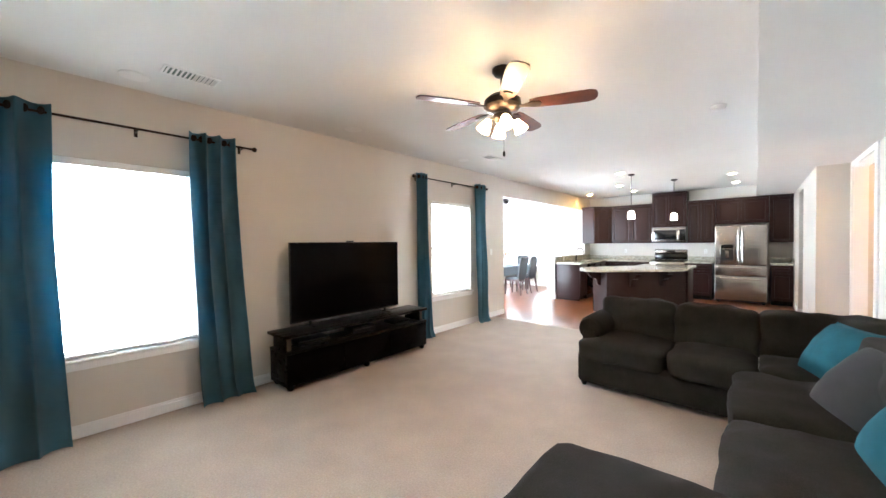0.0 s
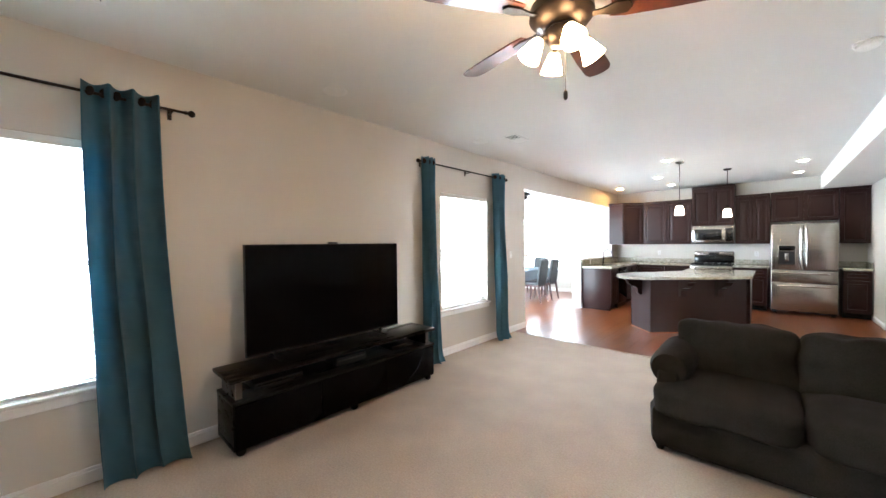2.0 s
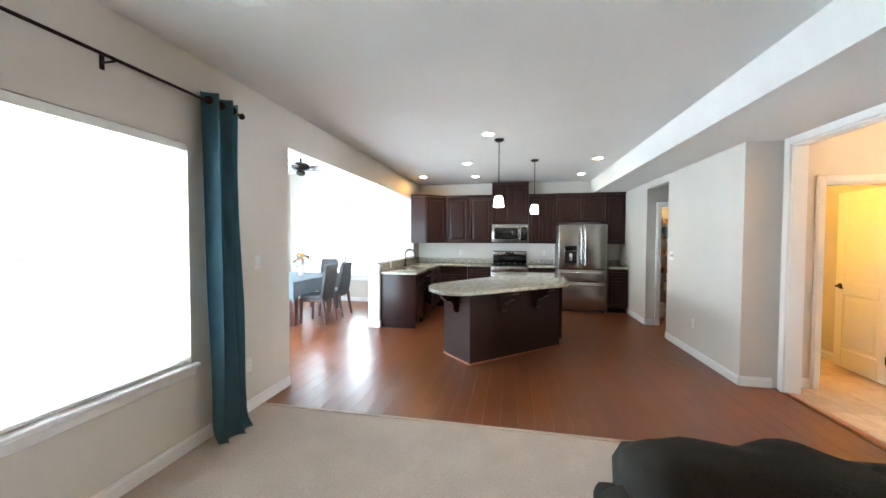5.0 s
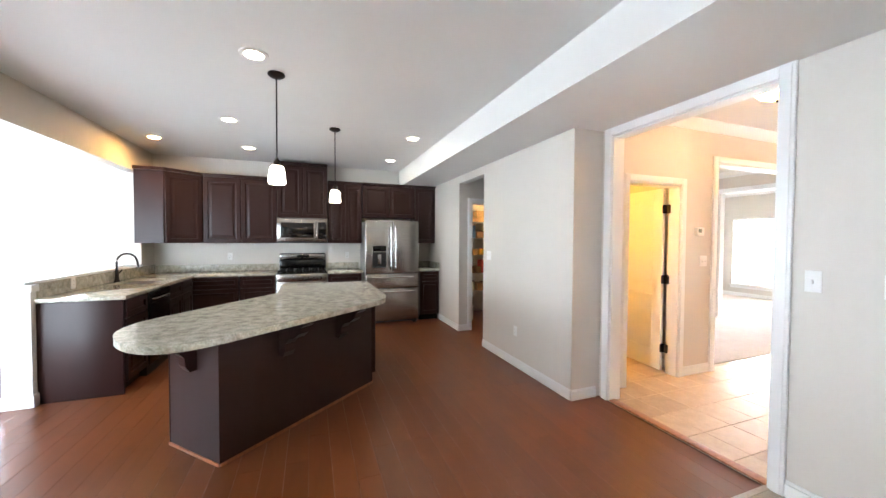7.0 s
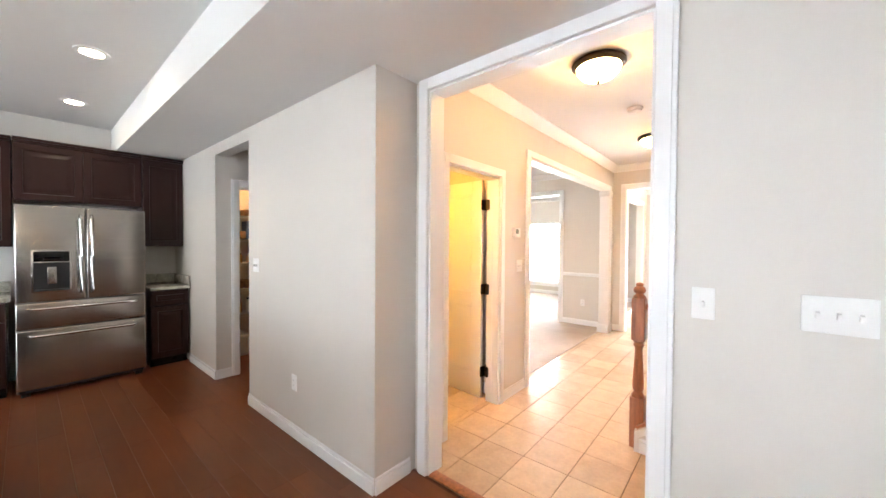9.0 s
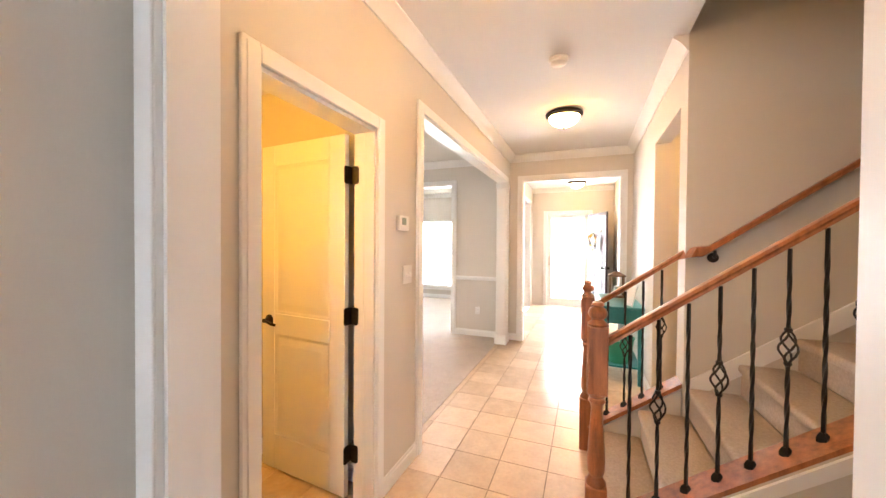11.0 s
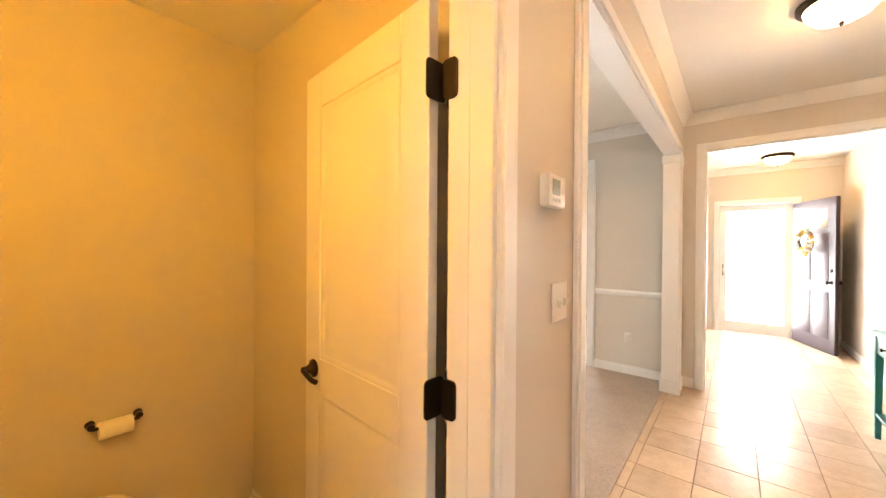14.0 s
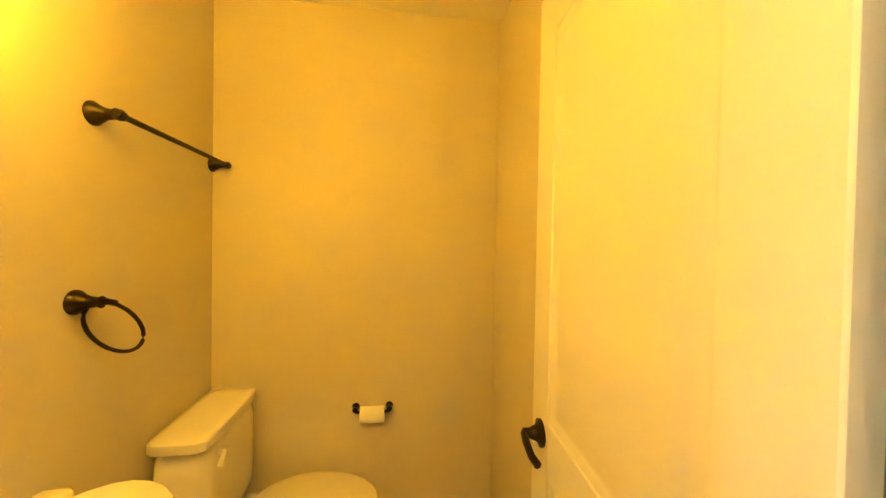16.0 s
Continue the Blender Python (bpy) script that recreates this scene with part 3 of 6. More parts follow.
def curtain_rod(y0, y1, brackets, z=2.44):
    base = thing("curtain_rod", (-2.385, (y0 + y1) / 2, z), "black metal curtain rod with ball finials", "curtain rod", "curtain rods")
    h = (y1 - y0) / 2
    part("rod", tube(bmesh.new(), [(0, -h, 0), (0, h, 0)], 0.0095, 12), BRONZE, base)
    for s in (-1, 1):
        part("finial", lathe(bmesh.new(), [(0.008, 0), (0.013, 0.004), (0.013, 0.012), (0.009, 0.02), (0.022, 0.034), (0.025, 0.046), (0.018, 0.06), (0.004, 0.066)], (0, s * h, 0), 14, pose(0, 0, 0, -90 * s, 0, 0)), BRONZE, base)
    for y in brackets:
        b = bmesh.new()
        rect(b, -0.085, -0.078, y - (y0 + y1) / 2 - 0.012, y - (y0 + y1) / 2 + 0.012, -0.05, 0.03, 0.002, 1)
        rect(b, -0.08, 0.006, y - (y0 + y1) / 2 - 0.006, y - (y0 + y1) / 2 + 0.006, -0.018, -0.009, 0.002, 1)
        part("bracket", b, BRONZE, base)


curtain_rod(0.86, 2.71, (1.86, 2.64), 2.405)
curtain_rod(5.0, 6.79, (5.06, 5.92, 6.74))
curtain(0.93, 1.38, 0.86, 1.43, 0.4, top=2.465)
curtain(2.21, 2.57, 2.25, 2.68, 1.9, top=2.465)
curtain(5.02, 5.20, 4.99, 5.28, 3.1)
curtain(6.48, 6.75, 6.47, 6.77, 4.2)

# television and its stand
tv = thing("television", (-2.29, 3.785, 0.575), "large flat black television standing on the media unit", "television")
part("panel", block(-0.018, 0.018, -0.745, 0.745, 0.035, 0.90, 0.006), BLACK, tv)
part("screen", block(0.0185, 0.0205, -0.738, 0.738, 0.050, 0.893), SCREEN, tv, "dark switched-off glass screen", False)
part("back_housing", block(-0.06, -0.018, -0.45, 0.45, 0.10, 0.55, 0.015), BLACK, tv)
for s in (-1, 1):
    part("foot", rect(block(-0.11, 0.11, s * 0.52 - 0.012, s * 0.52 + 0.012, -0.018, -0.006, 0.004), -0.012, 0.012, s * 0.52 - 0.012, s * 0.52 + 0.012, -0.01, 0.05, 0.004), BLACK, tv)
part("camera_bar", block(-0.02, 0.025, -0.04, 0.04, 0.90, 0.916, 0.005), BLACK, tv, "small black sensor clipped on top")

ms = thing("media_unit", (-2.22, 3.855, 0), "long glossy black media unit with an open shelf", "media unit")
part("body", rect(rect(rect(block(-0.19, 0.17, -0.975, 0.975, 0.045, 0.08, 0.004), -0.19, 0.17, -0.975, -0.945, 0.08, 0.365, 0.003), -0.19, 0.17, 0.945, 0.975, 0.08, 0.365, 0.003), -0.19, -0.17, -0.945, 0.945, 0.08, 0.365), ESPRESSO, ms)
part("deck", block(-0.19, 0.185, -0.98, 0.98, 0.365, 0.39, 0.004), ESPRESSO, ms)
part("top", block(-0.20, 0.19, -1.0, 0.99, 0.525, 0.555, 0.004), ESPRESSO, ms)
for y in (-0.93, 0.91):
    part("post", block(-0.17, 0.14, y - 0.02, y + 0.02, 0.39, 0.525, 0.003), ESPRESSO, ms)
    part("post_cap", block(0.14, 0.146, y - 0.022, y + 0.022, 0.395, 0.52), BRUSHED, ms, "brushed metal post face")
for a, b in ((-0.965, -0.335), (-0.325, 0.325), (0.335, 0.965)):
    part("door", block(0.17, 0.19, a, b, 0.052, 0.36, 0.004), SCREEN, ms, "glossy black front")
for x in (-0.15, 0.14):
    for y in (-0.92, 0.0, 0.92):
        part("foot", lathe(bmesh.new(), [(0.022, 0), (0.032, 0.01), (0.036, 0.03), (0.028, 0.046)], (x, y, 0), 14), ESPRESSO, ms)
for k, (y, w, h, lab) in enumerate(((-0.62, 0.36, 0.055, "slim black media player on the shelf"), (0.02, 0.30, 0.075, "black disc player with a silver stripe on the shelf"), (0.62, 0.26, 0.045, "small black set-top box on the shelf"))):
    e = thing("media_player", (-2.25, 3.855 + y, 0.39), lab, "media player", "players in the unit")
    part("case", block(-0.11, 0.11, -w / 2, w / 2, 0.006, h, 0.004), BLACK, e)
    part("face", block(0.11, 0.113, -w / 2 + 0.01, w / 2 - 0.01, h * 0.55, h * 0.75), BRUSHED if k == 1 else GLOSSBLACK, e, smooth=False)
    for s in (-1, 1):
        part("foot", block(-0.09, 0.09, s * w * 0.4 - 0.01, s * w * 0.4 + 0.01, 0, 0.008), BLACK, e, smooth=False)


# sectional sofa in three runs
def sofa_unit(name, label, at, length, depth, seats, turn=0, arm=False, back=True):
    """A run of the sofa along its own x; its back is on +y and its front on -y."""
    s = thing(name, at, label, "sofa", "sectional sofa", turn)
    a = 0.0
    part("base", cushion((length - 0.04 * arm, depth - 0.05, 0.29), (length / 2, depth / 2, 0.18), 16, 0, 0.004, 7), SOFA, s)
    x0 = 0.20 if arm else 0.0
    w = (length - x0) / seats
    for i in range(seats):
        ext = x0 if (arm and i == 0) else 0
        part("seat_cushion", cushion((w + (0.15 if ext else 0) - 0.004, depth - 0.12, 0.19), (x0 + w * (i + 0.5) - (0.075 if ext else 0), depth / 2 - 0.10, 0.375), 8, 0.03, 0.016, 11, seed=i * 3.1), SOFA, s)
        if back:
            part("back_cushion", cushion((w + (0.10 if ext else 0.03), 0.28, 0.42), (x0 + w * (i + 0.5) - (0.05 if ext else 0), depth - 0.29, 0.605), 7.0, 0.02, 0.032, 16, pose(0, 0, 0, -11, 0, 0), i * 5.7 + 1), SOFA, s)
    if back:
        part("back_frame", cushion((length - 0.02 - 0.12 * arm, 0.21, 0.66), (length / 2 + 0.06 * arm, depth - 0.105, 0.39), 12, 0, 0.006, 7), SOFA, s)
    if arm:
        bm = lathe(bmesh.new(), [(0.02, -0.27), (0.10, -0.275), (0.128, -0.26), (0.136, -0.22), (0.134, 0.0), (0.130, 0.23), (0.108, 0.30), (0.02, 0.32)], (0.125, depth / 2 - 0.02, 0.55), 22, pose(0, 0, 0, 90, 0, 0))
        part("arm_roll", bm, SOFA, s, "rolled sofa arm")
        part("arm_panel", cushion((0.15, depth - 0.16, 0.30), (0.125, depth / 2 + 0.05, 0.42), 8, 0, 0.004, 6), SOFA, s)
    for x in (0.09, length - 0.09):
        for y in (0.10, depth - 0.10):
            part("foot", lathe(bmesh.new(), [(0.022, 0.0), (0.030, 0.03), (0.032, 0.06)], (x, y, 0), 12), BLACK, s)
    return s


sofa_unit("sofa", "charcoal microfibre sofa with a rolled arm", (-0.02, 4.87, 0), 1.42, 0.97, 2, arm=True)
sofa_unit("corner_sofa", "charcoal corner section of the sectional sofa", (1.405, 4.87, 0), 0.90, 0.97, 1)
sofa_unit("armless_sofa", "charcoal armless section of the sectional sofa", (1.29, 4.865, 0), 1.85, 0.98, 2, turn=-90)
chaise = thing("ottoman", (0.65, 2.26, 0), "charcoal upholstered chaise end of the sectional", "ottoman", "sectional sofa")
part("base", cushion((1.55, 0.72, 0.29), (0.79, 0.37, 0.18), 16, 0, 0.004, 7), SOFA, chaise)
part("seat_cushion", cushion((1.60, 0.78, 0.21), (0.80, 0.38, 0.40), 11, 0.03, 0.012, 11), SOFA, chaise)
for x in (0.08, 1.5):
    for y in (0.08, 0.66):
        part("foot", lathe(bmesh.new(), [(0.022, 0.0), (0.030, 0.03), (0.032, 0.085)], (x, y, 0), 12), BLACK, chaise)

for k, (mat, at, rx, ry, rz, s, lab) in enumerate((
        (TEALCUSHION, (1.83, 5.02, 0.63), 58, 0, -66, 0.46, "plump teal throw cushion leaning in the sofa corner"),
        (GREYCUSHION, (1.85, 4.30, 0.62), 52, 0, -72, 0.50, "plump grey throw cushion with a silky face"),
        (TEALCUSHION, (1.90, 3.64, 0.63), 56, 0, -84, 0.48, "plump teal throw cushion on the sofa seat"),
        (GREYCUSHION, (1.94, 3.24, 0.62), 56, 0, -88, 0.44, "plump grey throw cushion on the sofa seat"))):
    bm = bmesh.new()
    bmesh.ops.create_cube(bm, size=2)
    bmesh.ops.subdivide_edges(bm, edges=bm.edges, cuts=11, use_grid_fill=True)
    for v in bm.verts:
        x, y, z = v.co
        e = max(0.0, (1 - x * x)) ** 0.45 * max(0.0, (1 - y * y)) ** 0.45
        pinch = 1 - 0.10 * (x * x + y * y) / 2 + 0.10 * (x * x * y * y)
        v.co = (x * s / 2 * pinch, y * s / 2 * pinch, z * (0.012 + 0.125 * e) + 0.006 * noise.noise(Vector((x * 3 + k, y * 3, z))))
    solo("throw_cushion", moved(bm, pose(0, 0, 0, rx, ry, rz)), mat, at, lab, "cushion", "throw cushions")


# ---- lamps and fittings on ceilings ----
def ceiling_fan(at, spin, lit, label, drop=0.0, size=0.66):
    f = thing("ceiling_fan", at, label, "ceiling fan")
    part("canopy", lathe(bmesh.new(), [(0.075, 0.0), (0.075, -0.02), (0.055, -0.05), (0.02, -0.06)], seg=24), BRONZE, f)
    part("downrod", lathe(bmesh.new(), [(0.014, -0.05), (0.014, -0.105 - drop)], seg=12), BRONZE, f)
    z = -0.105 - drop
    part("motor", lathe(bmesh.new(), [(0.03, z + 0.01), (0.10, z), (0.135, z - 0.03), (0.14, z - 0.075), (0.115, z - 0.105), (0.06, z - 0.12)], seg=30), BRONZE, f)
    part("switch_housing", lathe(bmesh.new(), [(0.055, z - 0.12), (0.07, z - 0.135), (0.07, z - 0.165), (0.05, z - 0.19), (0.02, z - 0.20)], seg=24), BRONZE, f)
    for i in range(5):
        t = pose(0, 0, 0, 0, 0, spin + 72 * i)
        bm = bmesh.new()
        outline = [(0.20, -0.045), (0.26, -0.058), (0.45, -0.068), (0.60, -0.07), (0.645, -0.055), (size, -0.02), (size, 0.02), (0.645, 0.055), (0.60, 0.07), (0.45, 0.068), (0.26, 0.058), (0.20, 0.045)]
        prism(bm, outline, -0.004, 0.004)
        moved(bm, t @ pose(0, 0, z - 0.075, -11, 0, 0))
        part("blade", bm, WALNUT, f, "walnut veneered fan blade", False)
        bm = bmesh.new()
        prism(bm, [(0.09, -0.016), (0.16, -0.012), (0.22, -0.034), (0.27, -0.030), (0.285, 0.0), (0.27, 0.030), (0.22, 0.034), (0.16, 0.012), (0.09, 0.016)], -0.014, -0.006)
        part("blade_bracket", moved(bm, t @ pose(0, 0, z - 0.075, -11, 0, 0)), BRONZE, f, "", False)
    if lit:
        for i in range(4):
            t = pose(0, 0, 0, 0, 0, spin + 20 + 90 * i)
            arm = tube(bmesh.new(), [t @ Vector(p) for p in ((0.04, 0, z - 0.16), (0.08, 0, z - 0.165), (0.10, 0, z - 0.185))], 0.011, 8)
            a = part("light_arm", arm, BRONZE, f)
            sh = lathe(bmesh.new(), [(0.020, 0.0), (0.027, -0.011), (0.035, -0.036), (0.045, -0.068), (0.052, -0.09), (0.044, -0.094), (0.02, -0.09)], (0.10, 0, z - 0.178), 18, pose(0, 0, 0, 0, -32, 0))
            part("shade", moved(sh, t), LAMPGLASS, a, "glowing frosted glass bell shade")
        part("pull_chain", tube(bmesh.new(), [(0.03, -0.03, z - 0.19), (0.032, -0.032, z - 0.42)], 0.0015, 6), BRONZE, f)
        part("chain_pull", lathe(bmesh.new(), [(0.003, z - 0.415), (0.009, z - 0.425), (0.009, z - 0.45), (0.004, z - 0.458)], (0.032, -0.032, 0), 10), BRONZE, f)
    return f


ceiling_fan((-0.05, 3.64, CE), 23, True, "five-blade walnut ceiling fan with lit glass shades", 0.10)
ceiling_fan((-3.58, 9.47, BC), -4, False, "five-blade dark ceiling fan over the table", 0.28, 0.76)

def downlight(at, glass, label):
    can = thing("recessed_light", at, label, "downlight", "recessed lights")
    part("trim_ring", lathe(bmesh.new(), [(0.062, -0.003), (0.066, -0.010), (0.094, -0.006), (0.096, 0.0), (0.062, 0.0)], seg=28), PLASTIC, can)
    part("lens", lathe(bmesh.new(), [(0.0605, -0.001), (0.058, -0.005), (0.02, -0.007), (0.002, -0.007)], seg=24), glass, can, "glowing downlight lens")
    return can


downlight((-2.08, 11.45, CE), WARMCANGLASS, "white recessed ceiling downlight with an amber bulb, switched on")
can = downlight((-0.57, 8.70, CE), CANGLASS, "white recessed ceiling downlight, switched on")
for x, y in ((-1.03, 10.33), (-1.02, 11.59), (1.03, 10.29), (1.03, 11.65)):
    copy_thing(can, pose(x, y, CE))

pend = thing("pendant_lamp", (-0.45, 8.97, CE), "bronze pendant lamp with a small lit white glass shade", "pendant lamp", "pendants over the island")
part("canopy", lathe(bmesh.new(), [(0.062, 0.0), (0.064, -0.012), (0.045, -0.028), (0.012, -0.036)], seg=24), BRONZE, pend)
part("stem", lathe(bmesh.new(), [(0.0055, -0.03), (0.0055, -0.70)], seg=10), BRONZE, pend)
part("socket", lathe(bmesh.new(), [(0.012, -0.66), (0.026, -0.685), (0.030, -0.72), (0.034, -0.73)], seg=18), BRONZE, pend)
part("shade", lathe(bmesh.new(), [(0.036, -0.72), (0.052, -0.735), (0.060, -0.79), (0.064, -0.855), (0.058, -0.862), (0.02, -0.858)], seg=22), PENDGLASS, pend, "glowing white glass shade")
copy_thing(pend, pose(0.07, 10.25, CE))


def ceiling_vent(at, lx, ly):
    v = thing("ceiling_vent", at, "white louvred ceiling air vent", "air vent", "ceiling vents")
    bm = bmesh.new()
    for a in ((-lx, lx, -ly, -ly + 0.018), (-lx, lx, ly - 0.018, ly), (-lx, -lx + 0.018, -ly + 0.018, ly - 0.018), (lx - 0.018, lx, -ly + 0.018, ly - 0.018)):
        rect(bm, *a, -0.008, 0.0, 0.002, 1)
    part("frame", bm, PLASTIC, v)
    part("backing", block(-lx + 0.018, lx - 0.018, -ly + 0.018, ly - 0.018, -0.002, 0.0), LCD, v, smooth=False)
    n = 11
    for i in range(n):
        y = -ly + 0.018 + (2 * ly - 0.036) * (i + 0.5) / n
        part("slat", moved(block(-lx + 0.018, lx - 0.018, -0.010, 0.010, -0.0012, 0.0012), pose(0, y, -0.006, 28 if i < n / 2 else -28, 0, 0)), PLASTIC, v, smooth=False)


ceiling_vent((-1.86, 2.11, CE), 0.085, 0.18)
ceiling_vent((-1.66, 5.93, CE), 0.085, 0.18)
spk = solo("ceiling_speaker", lathe(bmesh.new(), [(0.002, -0.006), (0.085, -0.007), (0.095, -0.004), (0.097, 0.0)], seg=30), PLASTIC, (-2.17, 1.82, CE), "round flat white ceiling speaker grille", "speaker", "ceiling speakers")
for x, y in ((-2.04, 3.69), (-2.06, 5.74)):
    copy_thing(spk, pose(x, y, CE))
for at in ((1.10, 5.70, CE), (4.46, 7.64, HC)):
    d = thing("smoke_detector", at, "round white plastic smoke detector", "smoke detector", "smoke detectors")
    part("base", lathe(bmesh.new(), [(0.068, 0.0), (0.070, -0.012), (0.064, -0.018)], seg=26), PLASTIC, d)
    part("cover", lathe(bmesh.new(), [(0.058, -0.018), (0.056, -0.034), (0.040, -0.044), (0.005, -0.046)], seg=26), PLASTIC, d)
dome = thing("flush_light", (3.35, 7.64, HC), "bronze flush ceiling light with a lit frosted dome", "ceiling light", "hall lights")
part("pan", lathe(bmesh.new(), [(0.165, 0.0), (0.178, -0.012), (0.178, -0.028), (0.150, -0.045), (0.13, -0.04)], seg=36), BRONZE, dome)
part("dome", lathe(bmesh.new(), [(0.148, -0.040), (0.140, -0.070), (0.110, -0.105), (0.060, -0.128), (0.008, -0.134)], seg=32), DOMEGLASS, dome, "glowing frosted glass dome")
part("finial", lathe(bmesh.new(), [(0.010, -0.132), (0.014, -0.14), (0.009, -0.152), (0.003, -0.160)], seg=12), BRONZE, dome)
copy_thing(dome, pose(5.56, 7.66, HC))
# stands in for a small recessed foyer light; the dome brightens the walls
copy_thing(dome, pose(9.7, 7.62, HC))


# ---- switches, outlets ----
def plate(name, axis, at, gangs, label, cat, mat=None, outlet=False):
    """A wall plate. axis: the way its face looks."""
    turn = {"+x": 90, "-x": -90, "-y": 0, "+y": 180}[axis]
    p = thing(name, at, label, cat, turn=turn)
    w = 0.035 + 0.0235 * (gangs - 1) * 1.0
    part("plate", block(-w, w, -0.007, 0.0, -0.058, 0.058, 0.004), PLASTIC, p)
    for i in range(gangs):
        x = (i - (gangs - 1) / 2) * 0.046
        if outlet:
            for z in (-0.02, 0.02):
                part("socket", lathe(bmesh.new(), [(0.0165, 0.0), (0.0165, 0.0085), (0.002, 0.0088)], (x, 0, z), 16, pose(0, 0, 0, 90, 0, 0)), PLASTIC, p)
                for dx in (-0.006, 0.006):
                    part("slot", block(x + dx - 0.001, x + dx + 0.001, -0.0095, -0.008, z - 0.004, z + 0.004), BLACK, p, smooth=False)
        else:
            part("toggle", moved(block(-0.005, 0.005, -0.016, 0.0, -0.011, 0.011, 0.002), pose(x, -0.005, 0, 18, 0, 0)), PLASTIC, p)
    return p


plate("light_switch", "+x", (XW, 7.09, 1.27), 1, "white single light switch on the wall", "switch")
plate("wall_outlet", "+x", (XW, 6.97, 0.40), 1, "white wall outlet above the baseboard", "outlet", outlet=True)
plate("light_switch", "-x", (XR, 6.95, 1.24), 1, "white single light switch beside the opening", "switch")
plate("light_switch", "-x", (XR, 6.615, 1.24), 3, "white triple light switch on the wall", "switch")
plate("wall_outlet", "-x", (2.0, 9.36, 0.41), 1, "white wall outlet above the baseboard", "outlet", outlet=True)
plate("light_switch", "-x", (2.0, 10.02, 1.25), 2, "white double light switch on the wall", "switch")
plate("light_switch", "-y", (3.825, 8.50, 1.235), 2, "white double light switch under the thermostat", "switch")
plate("wall_outlet", "-x", (7.11, 8.99, 0.40), 1, "white wall outlet above the baseboard", "outlet", outlet=True)
plate("wall_outlet", "-y", (-1.45, YK, 1.16), 1, "white wall outlet over the counter", "outlet", outlet=True)
plate("wall_outlet", "-y", (0.42, YK, 1.16), 1, "white wall outlet over the counter", "outlet", outlet=True)
plate("wall_outlet", "+x", (XW + 0.021, 10.5, 1.0), 1, "white wall outlet in the granite upstand", "outlet", outlet=True)
th = thing("thermostat", (3.74, 8.50, 1.555), "white thermostat with a grey display", "thermostat")
part("case", block(-0.058, 0.058, -0.032, 0.0, -0.045, 0.045, 0.008), PLASTIC, th)
part("display", block(-0.040, 0.012, -0.0335, -0.032, -0.012, 0.030), LCD, th, "grey liquid crystal display", False)
for i in range(3):
    part("button", block(-0.034 + i * 0.02, -0.020 + i * 0.02, -0.0345, -0.032, -0.032, -0.022, 0.001, 1), PLASTIC, th)
part("dial_keys", block(0.024, 0.044, -0.0345, -0.032, -0.006, 0.028, 0.002), PLASTIC, th)


# ---- kitchen ----
def panel_door(parent, name, axis, face, side, a0, a1, z0, z1, mat):
    """A framed door front with a sunk, raised-centre panel, standing out from a face."""
    t, fr = 0.021, min(0.058, (a1 - a0) * 0.22, (z1 - z0) * 0.3)
    steps = [(0.0, 0.0), (0.0, t - 0.004), (0.004, t), (fr, t), (fr + 0.005, t * 0.4), (fr + 0.018, t * 0.32)]
    if z1 - z0 > 0.3:
        steps += [(fr + 0.026, t * 0.34), (fr + 0.056, t * 0.62)]
    rings = []
    for k, d in steps:
        f = face + side * d
        corners = ((a0 + k, z0 + k), (a1 - k, z0 + k), (a1 - k, z1 - k), (a0 + k, z1 - k))
        rings.append([(q, f, z) if axis == "x" else (f, q, z) for q, z in corners])
    return part(name, ring_sweep(bmesh.new(), rings), mat, parent, smooth=False)


def upper_cabinet(x0, x1, z0, z1, depth=0.33, doors=2):
    c = thing("wall_cabinet", (0, 0, 0), "dark cherry wall cabinet with raised-panel doors", "kitchen cabinet", "wall cabinets")
    y = YK - depth
    part("body", block(x0 + 0.001, x1 - 0.001, y, YK - 0.004, z0, z1, 0.002, 1), CABINET, c)
    w = (x1 - x0) / doors
    for i in range(doors):
        panel_door(c, "door", "x", y, -1, x0 + w * i + 0.004, x0 + w * (i + 1) - 0.004, z0 + 0.006, z1 - 0.012, CABINET)
    part("crown_strip", rect(block(x0, x1, y - 0.045, YK - 0.004, z1 + 0.02, z1 + 0.045, 0.004), x0, x1, y - 0.028, YK - 0.004, z1, z1 + 0.02, 0.004), CABINET, c)
    return c


upper_cabinet(-1.74, -0.72, 1.385, 2.40)
upper_cabinet(-0.715, 0.065, 1.80, 2.66, 0.36)
upper_cabinet(0.07, 0.64, 1.385, 2.40)
upper_cabinet(0.645, 1.60, 1.84, 2.40, 0.36)
upper_cabinet(1.605, 1.995, 1.385, 2.40, 0.36, 1)
cc = thing("corner_cabinet", (0, 0, 0), "dark cherry angled corner wall cabinet", "kitchen cabinet", "wall cabinets")
part("body", prism(bmesh.new(), [(XW, YK - 0.004), (XW, 11.90), (XW + 0.33, 11.90), (-1.744, YK - 0.33), (-1.744, YK - 0.004)], 1.385, 2.40), CABINET, cc, smooth=False)
part("crown_strip", prism(bmesh.new(), [(XW, YK - 0.004), (XW, 11.86), (XW + 0.35, 11.86), (-1.744, YK - 0.37), (-1.744, YK - 0.004)], 2.40, 2.445), CABINET, cc, smooth=False)
a, b = Vector((XW + 0.33, 11.90, 0)), Vector((-1.744, YK - 0.33, 0))
d = panel_door(cc, "door", "x", 0, -1, 0.02, (b - a).length - 0.02, 1.391, 2.388, CABINET)
d.matrix_basis = pose(a.x, a.y, 0, 0, 0, math.degrees(math.atan2(b.y - a.y, b.x - a.x)))


